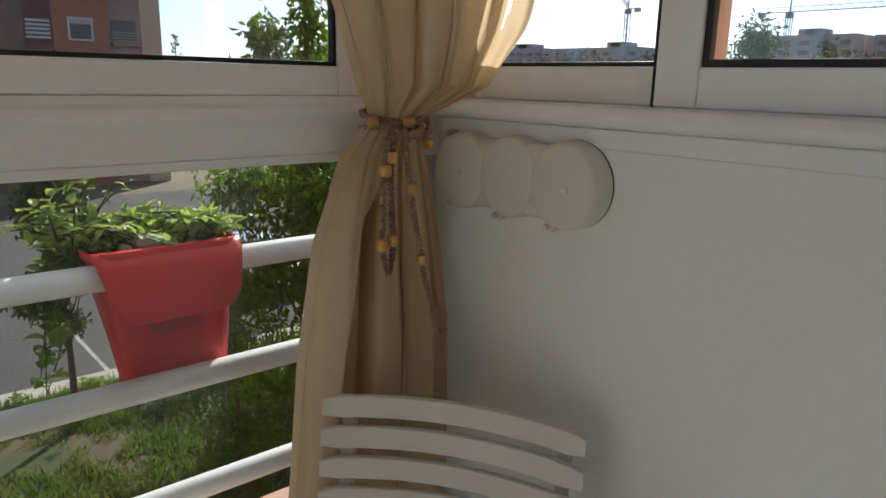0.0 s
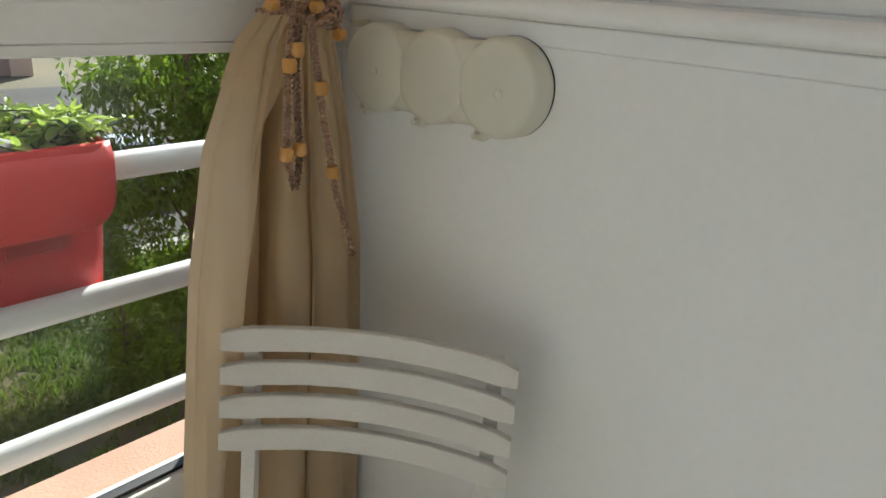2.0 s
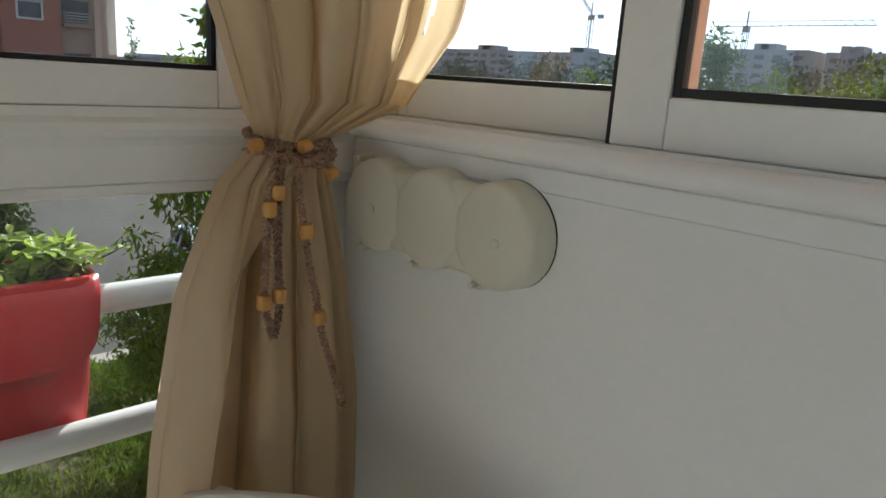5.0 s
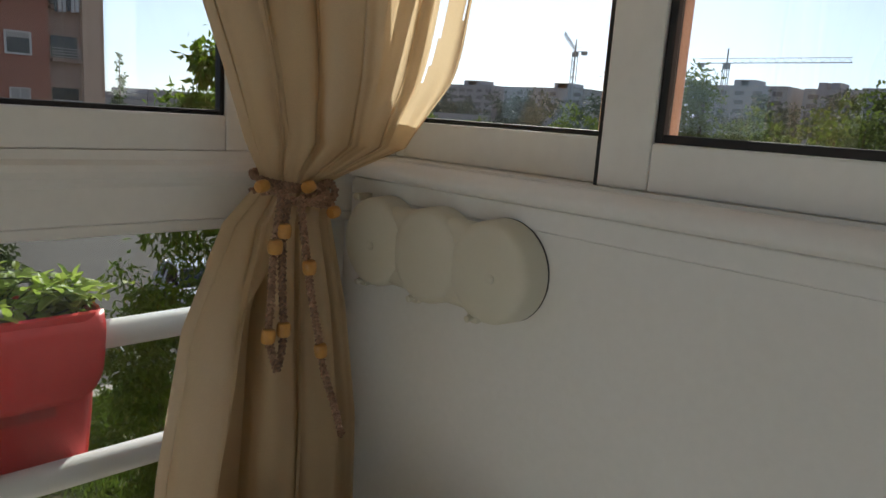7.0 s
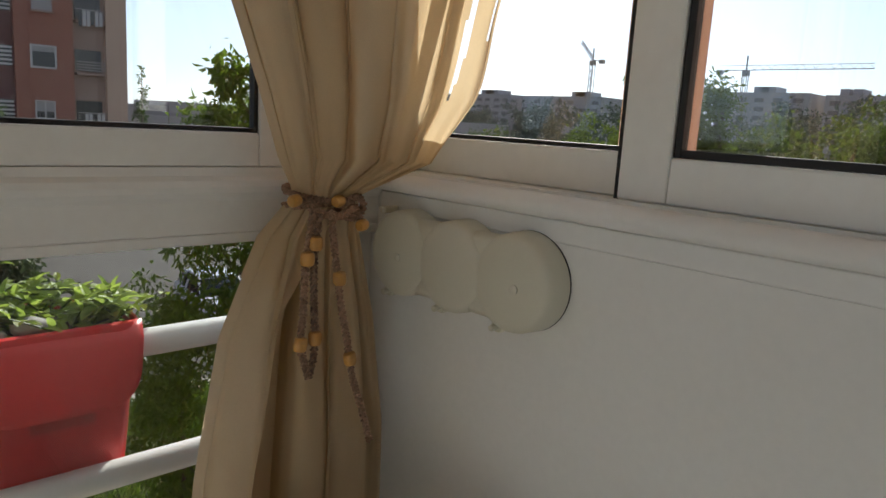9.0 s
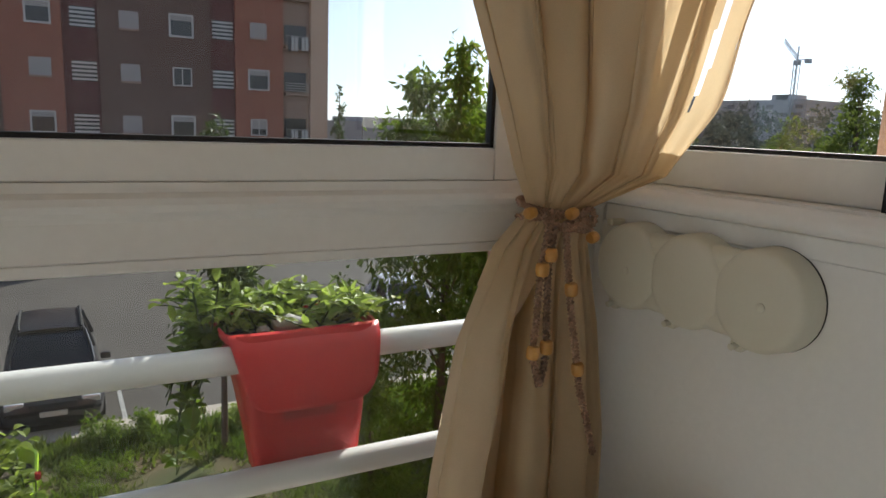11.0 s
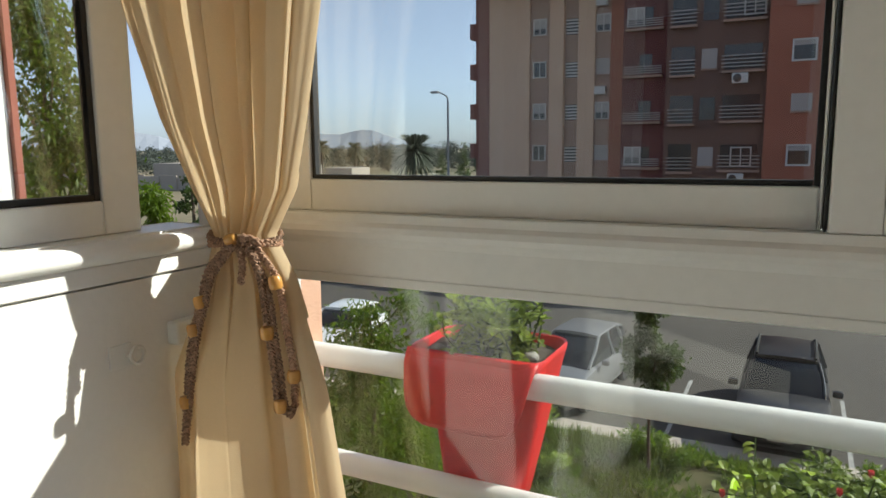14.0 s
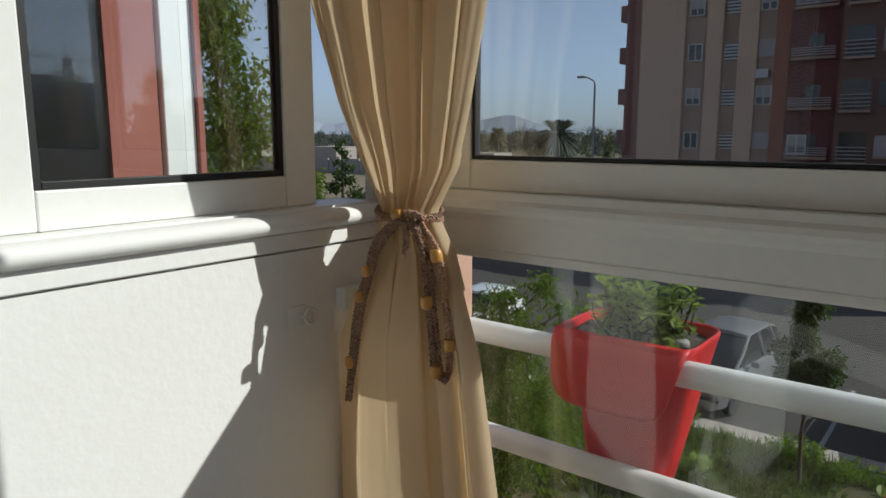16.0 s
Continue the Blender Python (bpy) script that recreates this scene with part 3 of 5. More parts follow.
def curtain(name, keys, folds, seed, label, tie, upper, lower, frill, doubled, bands, sharp, slits=()):
    """upper, lower: (centre, half width, height, lean) of the overlapping pleats above and below the tie;
    frill: depth of the waves in the free edge; doubled: the stretch of the skirt that hangs in two layers; bands: the same above the tie; sharp: crease depth above and below;
    slits: (u, drift, z0, z1, half width) of the gaps between the loose ruffles of the free edge."""
    rng = random.Random(seed)
    nu, nz = 210, 230
    ph = [rng.uniform(0, 6.28) for _ in range(8)]
    creases = [(rng.uniform(0.03, 0.97), rng.uniform(0.010, 0.026), rng.uniform(0.15, 0.5), rng.uniform(0.06, 0.5), rng.choice((-1, 1)), rng.uniform(-0.05, 0.05)) for _ in range(22)]
    bm = B()
    rings = []
    zt, zb = keys[0][0], keys[-1][0]
    for j in range(nz + 1):
        # rows are closer near the tie
        s = j / nz
        z = zt + (zb - zt) * s
        (lx, ly), (rx, ry), bulge, deep, thick = key_at(keys, z)
        ax, ay = rx - lx, ry - ly
        ln = math.hypot(ax, ay)
        nx, ny = ay / ln, -ax / ln
        if ny > 0:
            nx, ny = -nx, -ny
        near = math.exp(-((z - tie) / 0.10) ** 2)
        ring = []
        for k in range(2 * nu):
            front = k < nu
            u = k / (nu - 1) if front else 1 - (k - nu) / (nu - 1)
            wu = u + 0.012 * math.sin(4 * (z - tie) + ph[0] + 3 * u)
            f = -0.8
            for c, wd, ht, lean in (upper if z > tie else lower):
                swing = 0.50 + 1.2 * math.exp((z - tie) / 0.24) if z < tie and c < 0.3 else 1.0     # the side panel narrows downwards
                q = (wu - c * swing) / (wd * swing)
                if abs(q) < 1:
                    f = max(f, ht * (1 - q * q) ** 0.8 * (1 + lean * q) - 0.1 * (1 - ht))
            a = 2 * math.pi * 9 * wu
            fine = sharp[0] if z > tie else sharp[1]
            f += (0.02 * fine + 0.30 * near) * math.sin(a + ph[4]) + 0.025 * fine * math.sin(a * 2.3 + ph[5] + 7 * z) + 0.03 * math.sin(31 * wu + 13 * z)
            far = abs(z - tie)
            for c, wd, ht, ln_, sgn, drift in creases:
                if sgn * (z - tie) > 0:
                    q = (wu - c - drift * far) / wd
                    if abs(q) < 3:
                        f -= (sharp[0] if sgn > 0 else sharp[1]) * ht * math.exp(-q * q) * math.exp(-far / ln_)
            free = max(0.0, (u - 0.80) / 0.20) * min(1.0, max(0.0, z - tie) / 0.15)
            rip = free * 0.5 * frill * math.sin(23 * z + ph[7])
            f += free * frill / max(deep, 0.01) * math.sin(29 * z + ph[3] - 9 * u)
            edge = math.sin(math.pi * min(1, max(0, u))) ** 0.35
            off = bulge * edge + deep * f * (0.35 + 0.65 * edge) if front else -thick * edge + 0.5 * deep * f * edge
            side = 0.4 * deep * math.cos(2 * math.pi * folds * wu + ph[6]) * edge
            ring.append(bm.verts.new((lx + ax * u + nx * off + ax / ln * (side + rip), ly + ay * u + ny * off + ay / ln * (side + rip), z)))
        rings.append(ring)
    n = 2 * nu
    for a, b in zip(rings, rings[1:]):
        gathered = abs(a[0].co.z - tie) < 0.10      # the cloth wraps round only where it is tied
        for k in range(n):
            u = 1 - (k - nu) / (nu - 1)
            layer = k < n - 1 and (doubled[0] < u < doubled[1] if a[0].co.z < tie else any(p < u < q for p, q in bands))
            if k >= nu - 1 and not gathered and not (k >= nu and layer):
                continue
            zc, uc = a[0].co.z, k / (nu - 1) if k < nu else u
            if any(z0 < zc < z1 and abs(uc - c - drift * (zc - z0)) < half * math.sin(math.pi * (zc - z0) / (z1 - z0)) for c, drift, z0, z1, half in slits):
                continue
            bm.faces.new((a[k], a[(k + 1) % n], b[(k + 1) % n], b[k]))
    return tagged(part(name, bm, CLOTH, None, label, True), category="curtain", group="tied curtains")


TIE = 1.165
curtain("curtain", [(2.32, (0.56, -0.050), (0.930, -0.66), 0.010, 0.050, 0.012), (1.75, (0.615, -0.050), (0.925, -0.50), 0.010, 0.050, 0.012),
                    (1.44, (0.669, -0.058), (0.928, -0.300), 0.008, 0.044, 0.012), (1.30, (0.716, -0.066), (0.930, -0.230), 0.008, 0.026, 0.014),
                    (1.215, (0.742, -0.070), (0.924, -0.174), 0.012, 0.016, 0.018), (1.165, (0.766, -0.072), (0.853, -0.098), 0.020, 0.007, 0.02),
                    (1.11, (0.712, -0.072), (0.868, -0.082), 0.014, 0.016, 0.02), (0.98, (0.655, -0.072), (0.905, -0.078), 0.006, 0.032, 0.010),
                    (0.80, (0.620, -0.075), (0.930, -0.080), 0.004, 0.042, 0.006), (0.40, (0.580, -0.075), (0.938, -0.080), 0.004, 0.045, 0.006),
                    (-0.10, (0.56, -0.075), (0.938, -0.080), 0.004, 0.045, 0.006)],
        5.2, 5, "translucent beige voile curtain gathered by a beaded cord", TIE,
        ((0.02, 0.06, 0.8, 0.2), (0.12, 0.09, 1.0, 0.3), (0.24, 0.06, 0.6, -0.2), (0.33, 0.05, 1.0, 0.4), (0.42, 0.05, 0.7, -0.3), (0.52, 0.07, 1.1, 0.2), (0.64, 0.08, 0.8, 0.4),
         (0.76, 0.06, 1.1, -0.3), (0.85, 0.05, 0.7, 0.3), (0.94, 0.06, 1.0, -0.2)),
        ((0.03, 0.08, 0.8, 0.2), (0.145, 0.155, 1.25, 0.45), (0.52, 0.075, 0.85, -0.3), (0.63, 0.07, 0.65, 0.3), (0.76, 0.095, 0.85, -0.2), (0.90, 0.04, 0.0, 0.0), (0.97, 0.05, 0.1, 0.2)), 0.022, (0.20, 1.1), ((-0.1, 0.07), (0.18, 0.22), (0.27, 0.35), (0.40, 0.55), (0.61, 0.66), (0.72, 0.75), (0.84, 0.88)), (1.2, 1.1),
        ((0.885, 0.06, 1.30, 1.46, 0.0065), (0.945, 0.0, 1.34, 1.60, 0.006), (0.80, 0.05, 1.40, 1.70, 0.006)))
west_curtain = curtain("curtain", [(2.32, (-0.835, -0.42), (-0.50, -0.045), 0.02, 0.036, 0.012), (1.75, (-0.832, -0.27), (-0.565, -0.060), 0.02, 0.034, 0.014),
                    (1.46, (-0.836, -0.185), (-0.605, -0.075), 0.02, 0.026, 0.016), (1.33, (-0.82, -0.151), (-0.627, -0.079), 0.02, 0.022, 0.02),
                    (1.235, (-0.794, -0.126), (-0.646, -0.085), 0.022, 0.015, 0.022), (1.17, (-0.768, -0.109), (-0.673, -0.104), 0.026, 0.005, 0.024),
                    (1.11, (-0.791, -0.108), (-0.641, -0.097), 0.02, 0.013, 0.022), (0.96, (-0.852, -0.122), (-0.597, -0.089), 0.020, 0.022, 0.016),
                    (0.75, (-0.8585, -0.118), (-0.560, -0.09), 0.026, 0.026, 0.012), (0.30, (-0.8585, -0.118), (-0.53, -0.07), 0.026, 0.028, 0.008),
                    (-0.10, (-0.8585, -0.118), (-0.51, -0.07), 0.02, 0.015, 0.008)],
        4.6, 11, "sunlit beige voile curtain gathered by a beaded cord", TIE,
        ((0.04, 0.07, 0.7, 0.0), (0.14, 0.07, 1.0, 0.3), (0.26, 0.09, 0.8, -0.3), (0.38, 0.06, 1.1, 0.3), (0.50, 0.08, 1.2, 0.3), (0.62, 0.06, 0.9, -0.3), (0.72, 0.06, 0.5, 0.0),
         (0.83, 0.08, 1.1, 0.4), (0.95, 0.07, 0.9, -0.2)),
        ((0.03, 0.10, 0.7, 0.0), (0.13, 0.08, 0.85, 0.2), (0.38, 0.36, 1.25, 0.1), (0.765, 0.035, 0.3, 0.3), (0.85, 0.035, 0.45, -0.3), (0.95, 0.09, 1.1, 0.2)), 0.0, (2.0, 2.0), ((0.0, 0.10), (0.22, 0.30), (0.44, 0.57), (0.68, 0.72)), (0.55, 0.12))


def back_layer(parent, keys, folds):
    """The folded-back rear of the gathered cloth, hanging close to the glass."""
    bm, nu, nz, rings = B(), 70, 90, []
    for j in range(nz + 1):
        z = keys[0][0] + (keys[-1][0] - keys[0][0]) * j / nz
        (lx, ly), (rx, ry), deep = key_at(keys, z)
        ring = []
        for i in range(nu + 1):
            u = i / nu
            wave = deep * (math.sin(2 * math.pi * folds * u + 0.6 * math.sin(5 * z)) + 0.35 * math.sin(19 * u + 6 * z))
            ring.append(bm.verts.new((lx + (rx - lx) * u, ly + (ry - ly) * u - wave, z)))
        rings.append(ring)
    for a, b in zip(rings, rings[1:]):
        for i in range(nu):
            bm.faces.new((a[i], a[i + 1], b[i + 1], b[i]))
    return part("back_layer", bm, CLOTH, parent, smooth=True)


back_layer(west_curtain, [(2.32, (-0.848, -0.100), (-0.56, -0.045), 0.010), (1.75, (-0.845, -0.068), (-0.61, -0.045), 0.009), (1.46, (-0.842, -0.058), (-0.645, -0.047), 0.008),
                          (1.33, (-0.832, -0.056), (-0.655, -0.050), 0.007), (1.235, (-0.810, -0.064), (-0.67, -0.062), 0.005), (1.165, (-0.762, -0.088), (-0.685, -0.090), 0.002),
                          (1.10, (-0.800, -0.075), (-0.670, -0.075), 0.005), (0.96, (-0.850, -0.062), (-0.668, -0.050), 0.008), (0.30, (-0.852, -0.055), (-0.655, -0.045), 0.009),
                          (-0.10, (-0.852, -0.055), (-0.64, -0.045), 0.009)], 4.0)


def smooth_line(pts, step=0.003):
    """A Catmull-Rom line through pts with even small steps."""
    p = [Vector(q) for q in pts]
    p = [2 * p[0] - p[1]] + p + [2 * p[-1] - p[-2]]
    out = []
    for a, b, c, d in zip(p, p[1:], p[2:], p[3:]):
        n = max(2, int((c - b).length / step))
        for k in range(n):
            t = k / n
            out.append(0.5 * (2 * b + (c - a) * t + (2 * a - 5 * b + 4 * c - d) * t * t + (3 * b - a - 3 * c + d) * t ** 3))
    return out + [p[-2]]


def braid(bm, pts, r=0.0024, turn=0.016):
    """A plaited cord: three strands that swing past one another."""
    line = smooth_line(pts)
    for s in range(3):
        path, run = [], 0.0
        for i, q in enumerate(line):
            d = (line[min(i + 1, len(line) - 1)] - line[max(i - 1, 0)]).normalized()
            run += (line[i] - line[i - 1]).length if i else 0
            a = 2 * math.pi * (run / turn + s / 3)
            across = d.cross(Vector((0.15, -1, 0.1))).normalized()
            out = across.cross(d)
            path.append(q + across * 0.0040 * math.sin(a) + out * 0.0022 * math.sin(2 * a))
        tube(bm, path, r, 6)
    return bm


def bead(parent, at, along=(0, 0, 1), r=0.0095, h=0.019):
    bm = B()
    prof = [(0.35, -0.5), (0.8, -0.46), (0.97, -0.3), (1.0, 0.0), (0.97, 0.3), (0.8, 0.46), (0.35, 0.5)]
    tube(bm, [(0, 0, v * h) for _, v in prof], [u * r for u, _ in prof], 16)
    turn = Vector(along).to_track_quat("Z", "Y").to_matrix().to_4x4()
    bmesh.ops.transform(bm, matrix=Matrix.Translation(at) @ turn, verts=bm.verts[:])
    return part("bead", bm, BEAD, parent, smooth=True)


def tie_cord(label, centre, half, strands, beads, bow, waist):
    t = group_of("curtain_tie", label, "tie cord", "curtain tie cords")
    cx, cy, z = centre
    for dz, tilt in ((0.0, 0.006), (0.012, -0.008)):
        loop = [(cx + half[0] * math.cos(a), cy + half[1] * math.sin(a), z + dz + tilt * math.cos(a + 1)) for a in (2 * math.pi * k / 14 for k in range(15))]
        part("cord_loop", braid(B(), loop), CORD, t, smooth=True)
    for s in strands:
        part("cord_strand", braid(B(), s), CORD, t, smooth=True)
    for b in bow:
        part("bow", braid(B(), b), CORD, t, smooth=True)
    for at, along in beads:
        bead(t, at, along)
    for at in waist:
        bead(t, at, (1, 0.2, 0.2), 0.0085, 0.016)
    return t


def hang(xz, y0, y1):
    n = len(xz) - 1
    return [(x, y0 + (y1 - y0) * k / n, z) for k, (x, z) in enumerate(xz)]


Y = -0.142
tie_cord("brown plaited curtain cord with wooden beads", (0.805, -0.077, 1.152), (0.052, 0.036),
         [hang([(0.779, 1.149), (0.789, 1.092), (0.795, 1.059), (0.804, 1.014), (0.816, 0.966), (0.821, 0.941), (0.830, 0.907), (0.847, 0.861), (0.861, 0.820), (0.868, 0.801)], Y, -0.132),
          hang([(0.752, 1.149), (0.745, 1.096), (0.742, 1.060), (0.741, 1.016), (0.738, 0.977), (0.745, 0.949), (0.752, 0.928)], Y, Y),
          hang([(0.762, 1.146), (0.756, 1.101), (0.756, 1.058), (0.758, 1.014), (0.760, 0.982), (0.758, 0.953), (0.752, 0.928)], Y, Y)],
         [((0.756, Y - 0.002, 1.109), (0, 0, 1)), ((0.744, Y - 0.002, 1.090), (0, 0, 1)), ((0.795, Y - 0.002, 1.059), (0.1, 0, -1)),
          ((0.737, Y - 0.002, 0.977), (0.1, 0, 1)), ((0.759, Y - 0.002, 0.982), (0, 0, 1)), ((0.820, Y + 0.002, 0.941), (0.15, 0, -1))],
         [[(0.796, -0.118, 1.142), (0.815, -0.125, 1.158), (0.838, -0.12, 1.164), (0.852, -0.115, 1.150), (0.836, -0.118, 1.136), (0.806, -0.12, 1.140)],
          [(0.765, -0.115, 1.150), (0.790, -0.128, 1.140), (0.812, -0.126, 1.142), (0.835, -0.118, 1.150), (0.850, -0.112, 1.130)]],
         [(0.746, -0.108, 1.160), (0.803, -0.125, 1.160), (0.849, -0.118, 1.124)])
Y = -0.203
tie_cord("brown plaited curtain cord with sunlit wooden beads", (-0.721, -0.109, 1.158), (0.054, 0.040),
         [[(-0.705, -0.152, 1.165), (-0.751, -0.152, 1.123), (-0.767, -0.153, 1.078), (-0.784, -0.154, 1.035), (-0.796, -0.155, 0.985), (-0.803, -0.157, 0.928), (-0.812, -0.158, 0.861)],
          [(-0.699, -0.157, 1.161), (-0.737, -0.158, 1.12), (-0.754, -0.159, 1.076), (-0.77, -0.16, 1.034), (-0.782, -0.161, 0.984), (-0.792, -0.162, 0.931), (-0.804, -0.163, 0.868)],
          [(-0.682, -0.147, 1.159), (-0.667, -0.144, 1.121), (-0.663, -0.141, 1.088), (-0.661, -0.138, 1.043), (-0.656, -0.135, 0.987), (-0.653, -0.132, 0.94), (-0.633, -0.128, 0.925)],
          [(-0.68, -0.143, 1.158), (-0.663, -0.14, 1.116), (-0.656, -0.137, 1.083), (-0.654, -0.134, 1.038), (-0.65, -0.13, 0.985), (-0.647, -0.127, 0.938), (-0.632, -0.124, 0.931)],
          [(-0.675, -0.137, 1.157), (-0.647, -0.131, 1.114), (-0.641, -0.126, 1.056), (-0.635, -0.12, 0.988), (-0.639, -0.115, 0.933)],
          [(-0.694, -0.150, 1.157), (-0.690, -0.150, 1.136), (-0.693, -0.152, 1.110)]],
         [((-0.763, -0.158, 1.079), (-0.3, 0, 1)), ((-0.777, -0.16, 1.038), (-0.2, 0, 1)), ((-0.8, -0.161, 0.929), (-0.1, 0, 1)), ((-0.66, -0.142, 1.043), (0, 0, 1)), ((-0.65, -0.133, 0.938), (0, 0, 1)), ((-0.644, -0.139, 1.113), (0.2, 0, -1)), ((-0.635, -0.12, 0.979), (0, 0, 1))],
         [[(-0.706, -0.140, 1.161), (-0.692, -0.146, 1.172), (-0.672, -0.140, 1.166), (-0.679, -0.140, 1.151), (-0.702, -0.146, 1.153)]],
         [(-0.708, -0.150, 1.169)])


# ---- wall fittings ----
box_lamp = group_of("wall_socket_cover", "cream plastic triple weatherproof socket cover on the wall", "socket cover", at=(0, 0, 0))
LOBE = [(0.066, 0.0), (0.0645, 0.030), (0.0625, 0.036), (0.0585, 0.0395), (0.052, 0.0415), (0.036, 0.043), (0.018, 0.0437), (0.004, 0.044)]
for y in (-0.112, -0.222, -0.333):
    part("cover_lobe", lathe(B(), LOBE, (EX - 0.0005, y, 1.076), (-1, 0, 0)), CREAM, box_lamp, smooth=True)
part("cover_body", box(B(), EX - 0.038, EX - 0.0003, -0.333, -0.112, 1.020, 1.132, 0.014, 4), CREAM, box_lamp, smooth=True)
for y in (-0.072, -0.188, -0.300):
    lug = part("screw_lug", lathe(B(), [(0.011, 0.0), (0.011, 0.016), (0.009, 0.020), (0.004, 0.021)], (EX - 0.0005, y, 1.013), (-1, 0, -0.15), 16), CREAM, box_lamp, smooth=True)
    part("screw", lathe(B(), [(0.0045, 0.0), (0.0045, 0.012), (0.002, 0.0135)], (EX - 0.0195, y, 1.0100), (-1, 0, -0.15), 10),
         CREAM, lug, smooth=True)
for y in (-0.118, -0.345):
    part("cap", lathe(B(), [(0.006, 0.0), (0.006, 0.0455), (0.004, 0.0465)], (EX - 0.0005, y, 1.072), (-1, 0, 0), 14), CREAM, box_lamp, smooth=True)
part("seal", lathe(B(), [(0.066, 0.0), (0.066, 0.0012), (0.060, 0.0016)], (EX - 0.0004, -0.3340, 1.0764), (-1, 0, 0)), GASKET, box_lamp, "dark rubber seal", True)
part("clip", box(B(), EX - 0.03, EX - 0.001, -0.066, -0.054, 1.130, 1.140, 0.002), CREAM, box_lamp)

hook = group_of("wall_hook", "small white ring hook screwed to the wall", "hook", at=(0, 0, 0))
part("hook_plate", box(B(), WX - 0.001, WX + 0.003, -0.236, -0.200, 0.988, 1.022, 0.0015), PLASTER, hook)
part("ring", tube(B(), [(WX + 0.014, -0.200 + 0.011 * math.cos(a), 1.004 + 0.012 * math.sin(a)) for a in (2 * math.pi * k / 18 for k in range(19))], 0.0028, 8, False), RAIL, hook, smooth=True)
part("stem", tube(B(), [(WX, -0.209, 1.004), (WX + 0.014, -0.210, 1.004)], 0.003, 8), RAIL, hook, smooth=True)
tagged(part("cable_box", box(B(), WX - 0.001, WX + 0.022, -0.135, -0.075, 1.000, 1.036, 0.004, 2), ALU, None), "small white surface box on the parapet wall", "junction box")


# ---- slatted chair in the corner ----
chair = group_of("garden_chair", "white painted wooden slatted folding chair in the corner", "chair", at=(0.748, -0.294, FLOOR))
chair.rotation_euler = (0, 0, radians(-57))       # local x along the backrest, local -y to the room


def slat(w, zc, yc, bow, h=0.034, t=0.012, lean=0.16):
    bm = B()
    n = 16
    rings = []
    for i in range(n + 1):
        u = -1 + 2 * i / n
        x, y = u * w / 2, yc + bow * (1 - u * u)
        hh = h * (1 - 0.25 * max(0, abs(u) - 0.93) / 0.07)
        rings.append([bm.verts.new((x, y + s * t / 2 + lean * v * hh, zc + v * hh)) for s, v in ((-1, -0.46), (-1, 0.46), (-0.6, 0.5), (0.6, 0.5), (1, 0.46), (1, -0.46), (0.6, -0.5), (-0.6, -0.5))])
    for a, b in zip(rings, rings[1:]):
        for k in range(8):
            bm.faces.new((a[k], b[k], b[(k + 1) % 8], a[(k + 1) % 8]))
    bm.faces.new(rings[0])
    bm.faces.new(rings[-1][::-1])
    bmesh.ops.recalc_face_normals(bm, faces=bm.faces[:])
    return bm


for k in range(4):
    z = 0.854 - 0.0478 * k
    part("back_slat", slat(0.396, z, -0.16 * 0.0478 * k, 0.040, 0.0335), CHAIRWHITE, chair)
for sx in (-1, 1):
    part("back_post", tube(B(), [(sx * 0.168, 0.030 - 0.16 * (0.81 - z), z) for z in (0.858, 0.6, 0.40, 0.2, 0.003)], [0.014] * 5, 4), CHAIRWHITE, chair)
    part("front_leg", tube(B(), [(sx * 0.150, -0.10, 0.45), (sx * 0.150, -0.25, 0.22), (sx * 0.150, -0.40, 0.003)], 0.013, 4), CHAIRWHITE, chair)
for k in range(6):
    part("seat_slat", slat(0.39, 0.445, -0.10 - 0.062 * k, 0.0, 0.018, 0.05, 0.0), CHAIRWHITE, chair)


# ---- planters on the rails ----
def rounded(cx, cy, w, d, r, n=5):
    pts = []
    for sx, sy, a0 in ((1, 1, 0), (-1, 1, 90), (-1, -1, 180), (1, -1, 270)):
        for k in range(n + 1):
            a = radians(a0 + 90 * k / n)
            pts.append((cx + sx * (w / 2 - r) + r * math.cos(a), cy + sy * (d / 2 - r) + r * math.sin(a)))
    return pts


